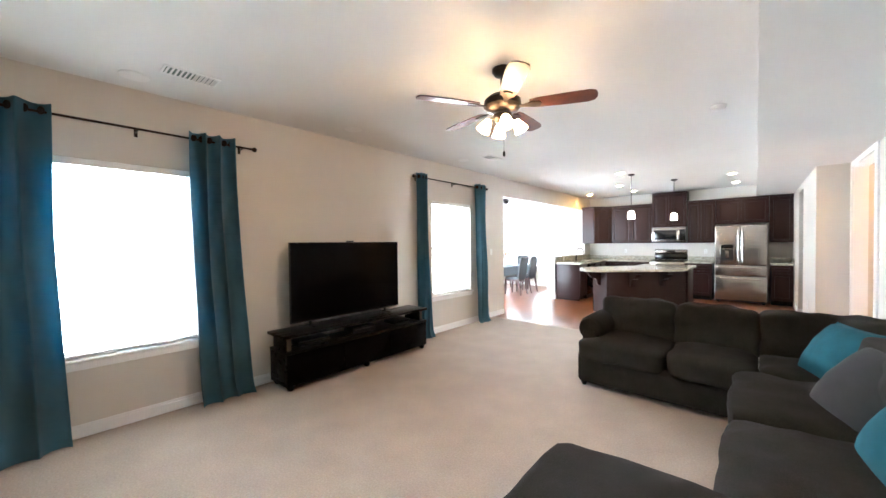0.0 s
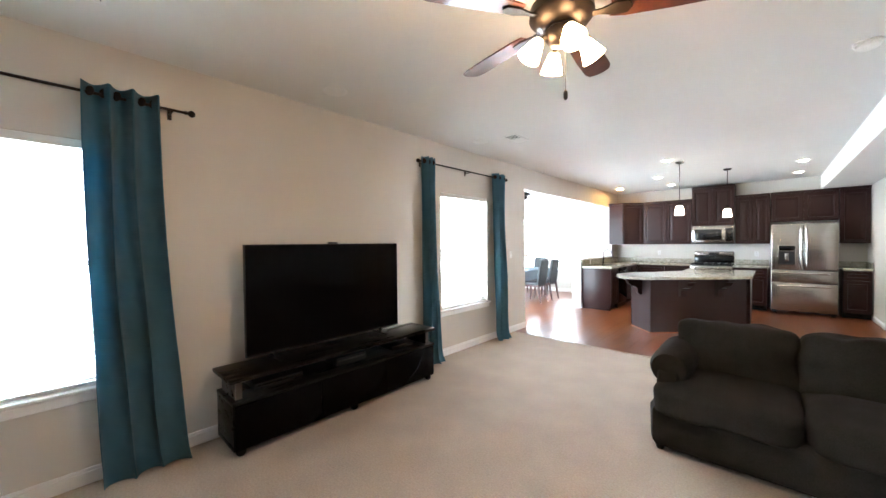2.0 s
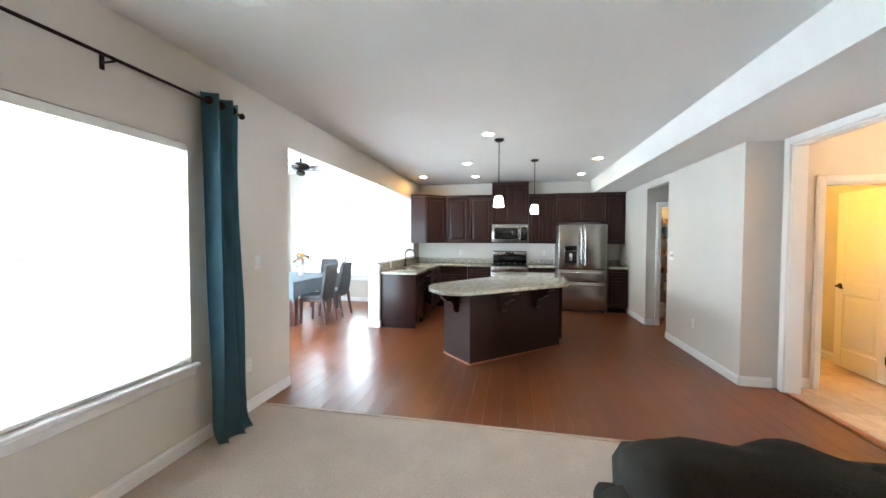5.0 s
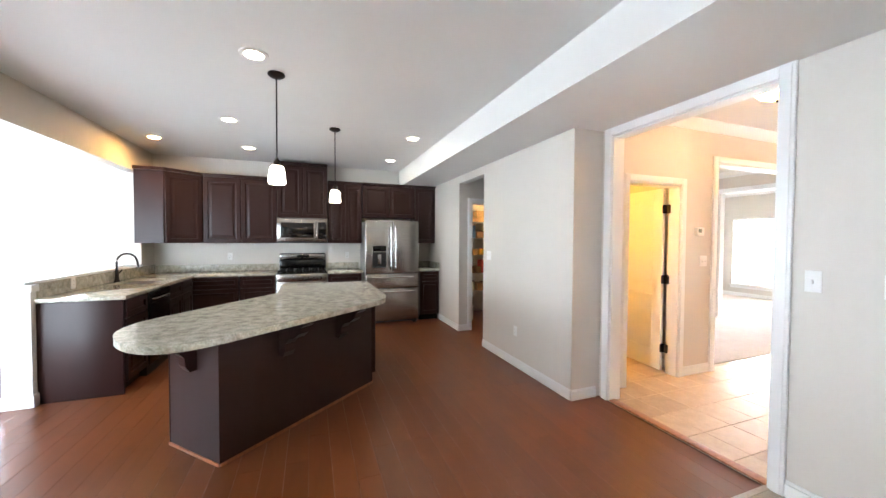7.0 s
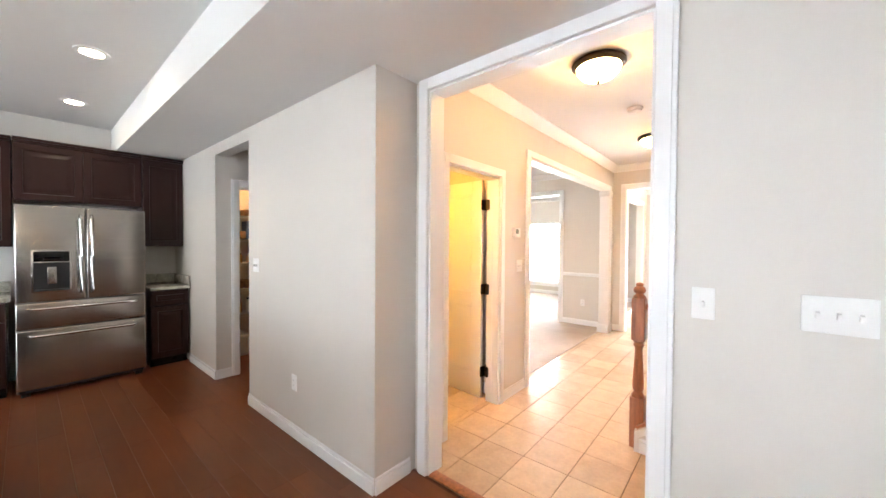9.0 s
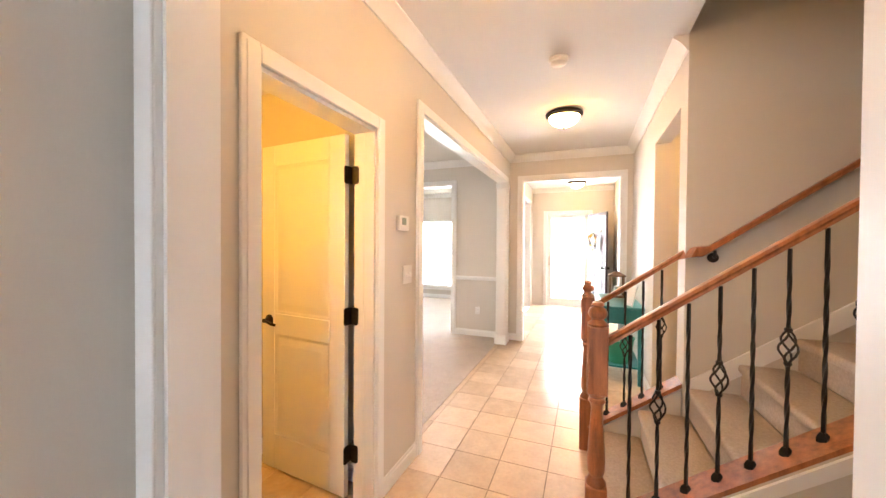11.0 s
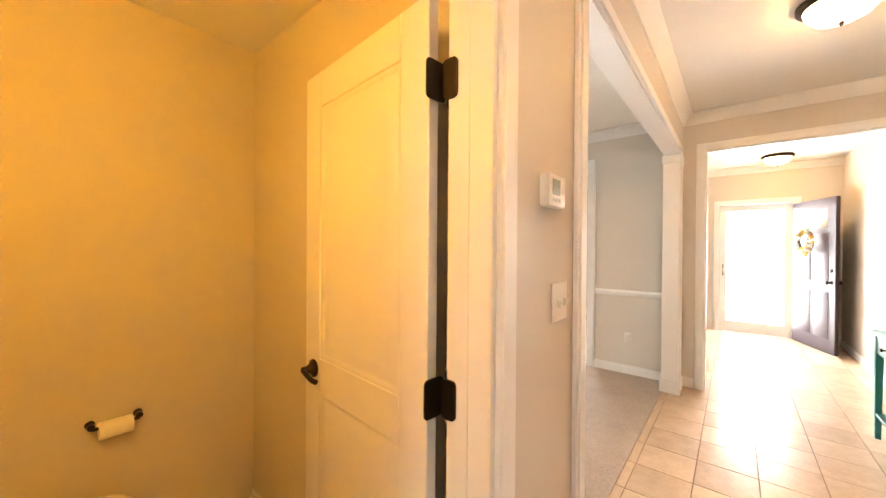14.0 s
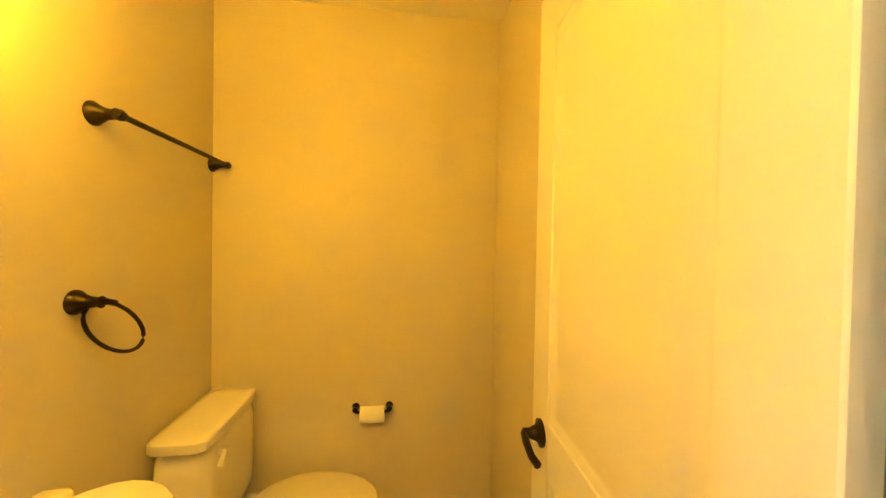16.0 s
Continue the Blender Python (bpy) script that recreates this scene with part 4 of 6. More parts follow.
def base_cabinet(axis, face, side, back, a0, a1, doors=2, drawers=True, label="dark cherry base cabinet with panel doors"):
    c = thing("base_cabinet", (0, 0, 0), label, "kitchen cabinet", "base cabinets")
    f = sorted((face, back))
    k = sorted((face - side * 0.06, back))
    part("body", block(a0 + 0.001, a1 - 0.001, f[0], f[1], 0.10, 0.885, 0.002, 1) if axis == "x" else block(f[0], f[1], a0 + 0.001, a1 - 0.001, 0.10, 0.885, 0.002, 1), CABINET, c)
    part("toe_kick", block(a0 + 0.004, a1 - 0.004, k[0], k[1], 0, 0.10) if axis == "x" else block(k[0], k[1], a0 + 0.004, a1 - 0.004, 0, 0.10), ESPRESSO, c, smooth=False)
    w = (a1 - a0) / doors
    top = 0.70 if drawers else 0.87
    for i in range(doors):
        panel_door(c, "door", axis, face, side, a0 + w * i + 0.004, a0 + w * (i + 1) - 0.004, 0.115, top, CABINET)
        if drawers:
            panel_door(c, "drawer", axis, face, side, a0 + w * i + 0.004, a0 + w * (i + 1) - 0.004, 0.712, 0.875, CABINET)
    return c


PX = -1.83                                      # front of the peninsula
base_cabinet("y", PX, 1, XW + 0.002, 9.97, 10.42, 1)
base_cabinet("y", PX, 1, XW + 0.002, 11.03, 11.93, 2, label="dark cherry sink cabinet with panel doors")
base_cabinet("x", 11.93, -1, YK - 0.002, XW + 0.002, -1.22, 1)
base_cabinet("x", 11.93, -1, YK - 0.002, -1.215, -0.72, 1)
base_cabinet("x", 11.93, -1, YK - 0.002, 0.055, 0.60, 1)
base_cabinet("x", 11.93, -1, YK - 0.002, 1.625, 1.985, 1)
structure("trim_peninsula_end", block(XW + 0.04, PX, 9.945, 9.968, 0, 0.885, 0.003), CABINET, "dark cherry peninsula end panel", True)
dw = thing("dishwasher", (PX, 10.725, 0), "black and steel dishwasher below the counter", "dishwasher")
part("door", block(0.0, 0.025, -0.298, 0.298, 0.11, 0.76, 0.006), GLOSSBLACK, dw)
part("control_panel", block(0.0, 0.03, -0.298, 0.298, 0.765, 0.88, 0.006), GLOSSBLACK, dw)
part("handle", tube(bmesh.new(), [(0.03, -0.22, 0.80), (0.055, -0.20, 0.80), (0.055, 0.20, 0.80), (0.03, 0.22, 0.80)], 0.009, 8), STEEL, dw)
part("tub", block(-0.58, 0.0, -0.296, 0.296, 0.0, 0.88), BLACK, dw, smooth=False)

# granite tops
CT0, CT1 = 0.886, 0.922
gt = thing("granite_countertop", (0, 0, 0), "speckled pale granite worktop with upstand", "countertop")
part("slab", rect(rect(rect(rect(block(XW + 0.001, PX + 0.03, 9.93, 10.92, CT0, CT1, 0.006), XW + 0.001, -2.38, 10.92, 11.62, CT0, CT1), -1.95, PX + 0.03, 10.92, 11.62, CT0, CT1), XW + 0.001, PX + 0.03, 11.62, 11.90, CT0, CT1), XW + 0.001, -0.72, 11.90, YK - 0.003, CT0, CT1, 0.006), GRANITE, gt)
part("slab", block(0.055, 0.625, 11.90, YK - 0.003, CT0, CT1, 0.006), GRANITE, gt)
part("slab", block(1.62, 1.997, 11.90, YK - 0.003, CT0, CT1, 0.006), GRANITE, gt)
part("upstand", block(XW + 0.001, XW + 0.021, 9.98, YK - 0.025, CT1, 1.05, 0.002), GRANITE, gt)
for q0, q1 in ((XW + 0.021, -0.72), (0.055, 0.625), (1.62, 1.997)):
    part("upstand", block(q0, q1, YK - 0.023, YK - 0.003, CT1, 1.03, 0.002), GRANITE, gt)
part("upstand", block(1.977, 1.997, 11.92, YK - 0.025, CT1, 1.03, 0.002), GRANITE, gt)
sk = thing("kitchen_sink", (-2.165, 11.27, CT0), "stainless undermount kitchen sink", "sink")
part("basin", rect(rect(rect(rect(block(-0.21, 0.21, -0.345, 0.345, -0.20, -0.19), -0.215, -0.205, -0.35, 0.35, -0.2, 0.002), 0.205, 0.215, -0.35, 0.35, -0.2, 0.002), -0.205, 0.205, -0.35, -0.34, -0.2, 0.002), -0.205, 0.205, 0.34, 0.35, -0.2, 0.002), STEEL, sk)
part("drain", lathe(bmesh.new(), [(0.045, -0.19), (0.04, -0.186), (0.01, -0.188)], seg=16), CHROME, sk)
fc = thing("kitchen_faucet", (-2.41, 11.27, CT1), "dark bronze gooseneck kitchen faucet", "faucet")
part("base", lathe(bmesh.new(), [(0.030, 0), (0.030, 0.012), (0.020, 0.03), (0.018, 0.13), (0.014, 0.15)], seg=18), BRONZE, fc)
part("spout", tube(bmesh.new(), [(0, 0, 0.13), (0, 0, 0.24)] + [(0.10 - 0.10 * math.cos(q * math.pi / 10), 0, 0.24 + 0.10 * math.sin(q * math.pi / 10)) for q in range(1, 10)] + [(0.205, 0, 0.22), (0.21, 0, 0.17)], 0.012, 10), BRONZE, fc)
part("lever", tube(bmesh.new(), [(0, 0.015, 0.09), (0, 0.05, 0.10), (0.01, 0.10, 0.135)], 0.008, 8), BRONZE, fc)

# range
rg = thing("range", (-0.33, 11.91, 0), "stainless gas range with black cooktop", "range")
part("body", block(-0.378, 0.378, 0.03, 0.62, 0.06, 0.90, 0.004), STEEL, rg)
od = part("oven_door", block(-0.372, 0.372, -0.015, 0.03, 0.22, 0.76, 0.008), STEEL, rg)
part("window", block(-0.24, 0.24, -0.018, -0.014, 0.34, 0.62, 0.002), GLOSSBLACK, od, "dark oven glass")
part("handle", tube(bmesh.new(), [(-0.32, -0.015, 0.71), (-0.32, -0.055, 0.71), (0.32, -0.055, 0.71), (0.32, -0.015, 0.71)], 0.012, 10), CHROME, od)
part("drawer", block(-0.372, 0.372, -0.012, 0.03, 0.07, 0.21, 0.006), STEEL, rg)
part("control_strip", block(-0.376, 0.376, -0.02, 0.05, 0.78, 0.90, 0.006), STEEL, rg)
for i in range(5):
    part("knob", lathe(bmesh.new(), [(0.022, 0), (0.021, 0.025), (0.016, 0.032), (0.002, 0.033)], (-0.28 + i * 0.14, -0.02, 0.84), 16, pose(0, 0, 0, 90, 0, 0)), CHROME, rg)
part("cooktop", block(-0.376, 0.376, 0.0, 0.60, 0.90, 0.918, 0.004), GLOSSBLACK, rg)
for i in (-1, 0, 1):
    bm = bmesh.new()
    for q in (-0.11, 0.0, 0.11):
        rect(bm, i * 0.245 + q - 0.006, i * 0.245 + q + 0.006, 0.05, 0.55, 0.935, 0.95, 0.002, 1)
    for q in (0.06, 0.22, 0.38, 0.54):
        rect(bm, i * 0.245 - 0.116, i * 0.245 + 0.116, q - 0.006, q + 0.006, 0.934, 0.949, 0.002, 1)
    for u in (-0.11, 0.11):
        for q in (0.06, 0.54):
            rect(bm, i * 0.245 + u - 0.006, i * 0.245 + u + 0.006, q - 0.006, q + 0.006, 0.917, 0.94)
    part("grate", bm, IRON, rg)
bk = part("backguard", block(-0.376, 0.376, 0.57, 0.625, 0.90, 1.10, 0.02), GLOSSBLACK, rg)
part("hood_band", block(-0.376, 0.376, 0.555, 0.63, 1.09, 1.21, 0.03, 3), STEEL, rg)
part("clock_display", block(-0.10, 0.10, 0.552, 0.556, 1.13, 1.18, 0.002), GLOSSBLACK, rg)
mw = thing("microwave", (-0.325, 12.14, 1.385), "stainless over-range microwave with dark window", "microwave")
part("body", block(-0.385, 0.385, 0.02, 0.40, 0.0, 0.405, 0.004), BLACK, mw)
md = part("door", block(-0.385, 0.385, -0.012, 0.02, 0.03, 0.40, 0.008), STEEL, mw)
part("window", block(-0.33, 0.17, -0.015, -0.011, 0.09, 0.335, 0.003), GLOSSBLACK, md, "dark glass window")
part("control_panel", block(0.235, 0.365, -0.015, -0.011, 0.07, 0.35, 0.003), GLOSSBLACK, mw)
part("handle", tube(bmesh.new(), [(0.205, -0.012, 0.08), (0.205, -0.05, 0.10), (0.205, -0.05, 0.34), (0.205, -0.012, 0.36)], 0.011, 10), CHROME, mw)
part("vent_strip", block(-0.385, 0.385, -0.008, 0.02, 0.0, 0.028, 0.003), BLACK, mw)

# refrigerator
fr = thing("refrigerator", (1.11, 11.82, 0), "stainless french-door refrigerator with two drawers", "refrigerator")
part("cabinet", block(-0.455, 0.455, 0.07, 0.70, 0.03, 1.755, 0.006), material("grey_fridge_side", (0.16, 0.155, 0.15), 0.4, vary=0.05), fr)
for x0, x1, s in ((-0.458, -0.003, 1), (0.003, 0.458, -1)):
    dd = part("door", block(x0, x1, 0.0, 0.07, 0.875, 1.775, 0.012, 3), STEEL, fr)
    hx = x1 - 0.035 if s > 0 else x0 + 0.035
    part("handle", tube(bmesh.new(), [(hx, 0.0, 0.94), (hx, -0.055, 0.97), (hx, -0.06, 1.30), (hx, -0.055, 1.66), (hx, 0.0, 1.70)], 0.013, 10), CHROME, dd, "bright steel bar handle")
for z0, z1 in ((0.625, 0.868), (0.065, 0.618)):
    dd = part("drawer", block(-0.458, 0.458, 0.0, 0.07, z0, z1, 0.012, 3), STEEL, fr)
    hz = z1 - 0.055
    part("handle", tube(bmesh.new(), [(-0.38, 0.0, hz), (-0.35, -0.05, hz), (0.0, -0.056, hz), (0.35, -0.05, hz), (0.38, 0.0, hz)], 0.013, 10), CHROME, dd, "bright steel bar handle")
ds = part("dispenser", block(-0.36, -0.10, -0.004, 0.001, 0.96, 1.36, 0.002), STEEL, fr)
part("control_panel", block(-0.345, -0.115, -0.008, -0.003, 1.25, 1.345, 0.003), GLOSSBLACK, ds)
part("alcove", block(-0.345, -0.115, -0.006, -0.003, 0.975, 1.24), BLACK, ds, smooth=False)
part("paddle", block(-0.26, -0.20, -0.016, -0.006, 1.04, 1.20, 0.003), STEEL, ds)
part("tray", block(-0.335, -0.125, -0.03, -0.003, 0.975, 0.99, 0.003), BLACK, ds)
part("toe_grille", block(-0.44, 0.44, 0.05, 0.08, 0.03, 0.06), BLACK, fr, smooth=False)
for x in (-0.40, 0.40):
    part("foot", block(x - 0.03, x + 0.03, 0.03, 0.16, 0.0, 0.035, 0.004), BLACK, fr)
    part("foot", block(x - 0.03, x + 0.03, 0.55, 0.65, 0.0, 0.035, 0.004), BLACK, fr)


# island
def rounded(points, radius, seg=6):
    """An outline with its corners rounded by the radii given."""
    out = []
    n = len(points)
    for i in range(n):
        p, a, b = Vector(points[i]), Vector(points[i - 1]), Vector(points[(i + 1) % n])
        r = radius[i]
        if not r:
            out.append(tuple(p))
            continue
        d0, d1 = (a - p).normalized(), (b - p).normalized()
        r = min(r, (a - p).length * 0.49, (b - p).length * 0.49)
        s, e = p + d0 * r, p + d1 * r
        for k in range(seg + 1):
            t = k / seg
            out.append(tuple((1 - t) ** 2 * s + 2 * t * (1 - t) * p + t * t * e))
    return out


isl = thing("kitchen_island", (0, 0, 0), "dark cherry kitchen island with a granite bar top", "kitchen island")
BASE = [(-0.75, 8.44), (0.37, 9.44), (0.37, 10.24), (-0.45, 10.24), (-0.45, 9.53), (-1.135, 8.845)]
part("body", prism(bmesh.new(), BASE, 0.0, 0.885), CABINET, isl, smooth=False)
for p, q in zip(BASE, BASE[1:] + BASE[:1]):
    p, q = Vector((*p, 0)), Vector((*q, 0))
    L, ang = (q - p).length, math.degrees(math.atan2(q.y - p.y, q.x - p.x))
    part("base_shoe", moved(block(0, L, -0.012, 0.0, 0.0, 0.02, 0.004), pose(p.x, p.y, 0, 0, 0, ang)), OAK, isl, "thin stained wood shoe")
    part("corner_post", moved(block(-0.004, 0.004, -0.004, 0.004, 0.02, 0.885), pose(p.x, p.y, 0, 0, 0, ang)), CABINET, isl, smooth=False)
part("end_panel", block(0.37, 0.41, 9.46, 10.22, 0.10, 0.885, 0.004), CABINET, isl)
TOP = [(-1.335, 8.43), (-0.915, 7.80), (0.37, 8.90), (0.455, 9.08), (0.455, 10.36), (-0.51, 10.34), (-0.51, 9.62)]
part("top", prism(bmesh.new(), rounded(TOP, (0.42, 0.42, 0.12, 0.08, 0.03, 0.03, 0.0), 10), 0.892, 0.930), GRANITE, isl, "speckled pale granite top", False)


def corbel(at, ang):
    bm = bmesh.new()
    outline = [(0.01, 0.0), (0.01, -0.30), (-0.04, -0.305), (-0.065, -0.265), (-0.07, -0.205), (-0.105, -0.165), (-0.165, -0.15), (-0.21, -0.115), (-0.235, -0.065), (-0.27, -0.045), (-0.27, 0.0)]
    rings = [[(x, y, z) for y, z in outline] for x in (-0.045, 0.045)]
    ring_sweep(bm, rings)
    part("corbel", moved(bm, pose(*at, 0, 0, ang)), CABINET, isl, "carved dark wood corbel", False)


ang = math.degrees(math.atan2(1.0, 1.12))
for k in (0.32, 0.70):
    corbel((-0.75 + 1.12 * k, 8.44 + 1.0 * k, 0.888), ang)
corbel((-0.94, 8.64, 0.888), ang + 268)

# pantry shelves
pr = thing("pantry_shelving", (2.9, 12.0, 0), "white wire pantry shelves stacked with food", "shelving")
rng = random.Random(4)
for z in (0.45, 0.80, 1.15, 1.48, 1.80):
    bm = bmesh.new()
    for i in range(12):
        tube(bm, [(-0.74, 0.06 + i * 0.028, z), (0.80, 0.06 + i * 0.028, z)], 0.0025, 5)
    for i in range(6):
        tube(bm, [(-0.74 + i * 0.305, 0.06, z - 0.005), (-0.74 + i * 0.305, 0.37, z - 0.005)], 0.003, 5)
    tube(bm, [(-0.74, 0.06, z - 0.03), (0.80, 0.06, z - 0.03)], 0.003, 5)
    part("shelf", bm, WIREW, pr, "white wire shelf")
part("wall_bracket", block(-0.03, 0.03, 0.37, 0.40, 0.3, 1.9), WIREW, pr, smooth=False)
for z in (0.45, 0.80, 1.15, 1.48, 1.80):
    x = 2.18
    while x < 3.4:
        w, h = rng.uniform(0.07, 0.20), rng.uniform(0.12, 0.27)
        kind = rng.choice(("carton", "jar", "basket"))
        at = (x + w / 2, 12.20, z + 0.003)
        if kind == "carton":
            solo("food_carton", block(-w / 2, w / 2, -0.09, 0.09, 0, h, 0.003, 1), rng.choice((BOXRED, BOXTAN, BOXBLUE, BOXTAN)), at, "small food carton on the pantry shelf", "carton", "pantry goods")
        elif kind == "jar":
            r = min(w, 0.11) / 2
            j = thing("jar", at, "lidded food jar on the pantry shelf", "jar", "pantry goods")
            part("glass", lathe(bmesh.new(), [(r * 0.9, 0), (r, 0.01), (r, h * 0.6), (r * 0.8, h * 0.7)], seg=14), rng.choice((WAX, BOXTAN, YELLOWP)), j)
            part("lid", lathe(bmesh.new(), [(r * 0.82, h * 0.7), (r * 0.84, h * 0.8), (r * 0.3, h * 0.81)], seg=14), rng.choice((BOXRED, PLASTIC, BLACK)), j)
        else:
            solo("basket", block(-w / 2, w / 2, -0.12, 0.12, 0, h * 0.7, 0.015), WICKER, at, "woven wicker basket on the pantry shelf", "basket", "pantry goods")
        x += w + rng.uniform(0.01, 0.04)
solo("storage_bin", rect(block(-0.16, 0.16, -0.2, 0.2, 0, 0.24, 0.02), -0.17, 0.17, -0.21, 0.21, 0.24, 0.27, 0.01), PLASTIC, (2.40, 11.85, 0), "white lidded plastic bin on the pantry floor", "bin")
bulb = solo("pantry_bulb", lathe(bmesh.new(), [(0.06, 0), (0.09, -0.03), (0.06, -0.09), (0.005, -0.10)], seg=18), glowing("lit_pantry_glass", (1.0, 0.58, 0.22), 100.0), (2.95, 11.6, SO + 0.02), "lit round ceiling bulb", "ceiling light")


# ---- breakfast room ----
dt = thing("dining_table", (-4.35, 10.42, 0), "dark wooden dining table with thick square legs", "dining table")
part("tabletop", block(-0.54, 0.54, -0.83, 0.83, 0.715, 0.75, 0.006), DARKWOOD, dt)
for x in (-0.47, 0.47):
    for y in (-0.72, 0.72):
        part("leg", block(x - 0.045, x + 0.045, y - 0.045, y + 0.045, 0, 0.715, 0.006), DARKWOOD, dt)
part("apron", rect(rect(rect(block(-0.47, 0.47, -0.74, -0.72, 0.62, 0.715), -0.47, 0.47, 0.72, 0.74, 0.62, 0.715), -0.49, -0.47, -0.70, 0.70, 0.62, 0.715), 0.47, 0.49, -0.70, 0.70, 0.62, 0.715), DARKWOOD, dt, smooth=False)
bm = bmesh.new()
hx, hy, n = 0.56, 0.86, 40
rings = []
per = []
for i in range(n * 4):
    s, u = divmod(i, n)
    u = u / n
    per.append([(-hx + 2 * hx * u, -hy), (hx, -hy + 2 * hy * u), (hx - 2 * hx * u, hy), (-hx, hy - 2 * hy * u)][s])
for k in range(8):
    f = k / 7
    ring = []
    for i, (x, y) in enumerate(per):
        corner = (abs(x) / hx) ** 10 * (abs(y) / hy) ** 10
        wave = 0.018 * f * math.sin(i * 0.55) + 0.03 * f * noise.noise(Vector((x * 4, y * 4, 1)))
        drop = f * (0.24 + 0.10 * corner)
        o = 1 + (0.02 * f + wave) / 0.7
        ring.append((x * o, y * o, 0.757 - drop))
    rings.append(ring)
ring_sweep(bm, rings, caps=False)
bm.faces.new([v for v in bm.verts[:] if abs(v.co.z - 0.757) < 1e-6][:n * 4])
solo("tablecloth", bm, CLOTH, (-4.35, 10.42, 0), "grey-blue tablecloth draped over the dining table", "tablecloth")

ch = thing("dining_chair", (-3.66, 10.06, 0), "dark upholstered high-back dining chair with wooden legs", "dining chair", "chairs round the table", -90)
part("seat", cushion((0.44, 0.44, 0.09), (0, 0.0, 0.46), 7, 0.01, 0.0, 6), CHAIRLEATHER, ch)
part("backrest", moved(cushion((0.42, 0.06, 0.62), (0, 0, 0), 9, 0, 0, 6), pose(0, 0.235, 0.72, -9, 0, 0)), CHAIRLEATHER, ch)
for x in (-0.185, 0.185):
    for y, e in ((-0.19, -0.01), (0.20, 0.075)):
        bm = bmesh.new()
        ring_sweep(bm, [[(x + sx * r, y + dy + sy * r, z) for sx, sy in ((-1, -1), (1, -1), (1, 1), (-1, 1))] for z, r, dy in ((0.0, 0.014, e), (0.22, 0.018, e * 0.4), (0.44, 0.021, 0))])
        part("leg", bm, DARKWOOD, ch, smooth=False)
part("seat_rail", rect(block(-0.20, 0.20, -0.20, 0.20, 0.39, 0.425, 0.004), -0.19, 0.19, -0.19, 0.19, 0.38, 0.40), DARKWOOD, ch)
for x, y, r in ((-3.66, 10.66, -90), (-5.10, 10.10, 90), (-5.10, 10.75, 90), (-4.35, 11.48, 0)):
    copy_thing(ch, pose(x, y, 0, 0, 0, r))
vs = thing("flower_vase", (-4.32, 10.60, 0.757), "white vase of mixed yellow and pink flowers", "flower vase")
part("vase", lathe(bmesh.new(), [(0.045, 0), (0.055, 0.01), (0.062, 0.10), (0.072, 0.20), (0.066, 0.20), (0.05, 0.10)], seg=20), PORCELAIN, vs)
rng = random.Random(7)
for i in range(30):
    a, e, r = rng.uniform(0, 6.28), rng.uniform(0.15, 1.45), rng.uniform(0.13, 0.21)
    p = Vector((r * math.cos(a) * math.cos(e), r * math.sin(a) * math.cos(e), 0.25 + r * math.sin(e) * 0.75))
    bm = bmesh.new()
    for k in range(9):
        q = pose(0, 0, 0, rng.uniform(15, 60), 0, k * 40)
        prism_pts = [q @ Vector(v) for v in ((0, 0, 0), (0.026, 0.037, 0.008), (0.0, 0.072, 0.016), (-0.026, 0.037, 0.008))]
        bm.faces.new([bm.verts.new(p + v) for v in prism_pts])
    part("flower", bm, rng.choice((YELLOWP, PINKP, WHITEP, PINKP, YELLOWP)), vs, smooth=False)
    if i % 2 == 0:
        part("stem", tube(bmesh.new(), [(0.02 * math.cos(a), 0.02 * math.sin(a), 0.05), tuple(p)], 0.0025, 5), LEAFM, vs)
        bm = bmesh.new()
        q = pose(*(p * 0.92), rng.uniform(20, 80), 0, math.degrees(a))
        bm.faces.new([bm.verts.new(q @ Vector(v)) for v in ((0, 0, 0), (0.024, 0.045, 0), (0, 0.11, 0), (-0.024, 0.045, 0))])
        part("leaf", bm, LEAFM, vs, smooth=False)


# ---- stair ----
st = tagged(new("staircase"), "carpeted stair rising between two balustrades", "staircase", kind="structure")
for i in range(15):
    y1, z1 = 7.36 - 0.26 * i, 0.182 * (i + 1)
    part("step", rect(block(3.587, 4.438, y1 - 0.26, y1 + 0.02, z1 - 0.05, z1, 0.018, 3), 3.587, 4.438, y1 - 0.26, y1, z1 - 0.185, z1 - 0.04), CARPET, st, "cream carpeted tread")
SL = 0.72


def knee_wall(x0, x1, y_end):
    bm = bmesh.new()
    ring_sweep(bm, [[(x, 7.40, 0), (x, 7.40, 0.145), (x, y_end, 0.145 + (7.40 - y_end) * SL), (x, y_end, 0)] for x in (x0, x1)])
    structure("wall_stair_knee", bm, WALL, "greige knee wall under the balustrade")
    bm = bmesh.new()
    ring_sweep(bm, [[(x, 7.42, 0.15), (x, 7.42, 0.178), (x, y_end, 0.178 + (7.42 - y_end) * SL), (x, y_end, 0.15 + (7.42 - y_end) * SL)] for x in (x0 - 0.018, x1 + 0.018)])
    return bm


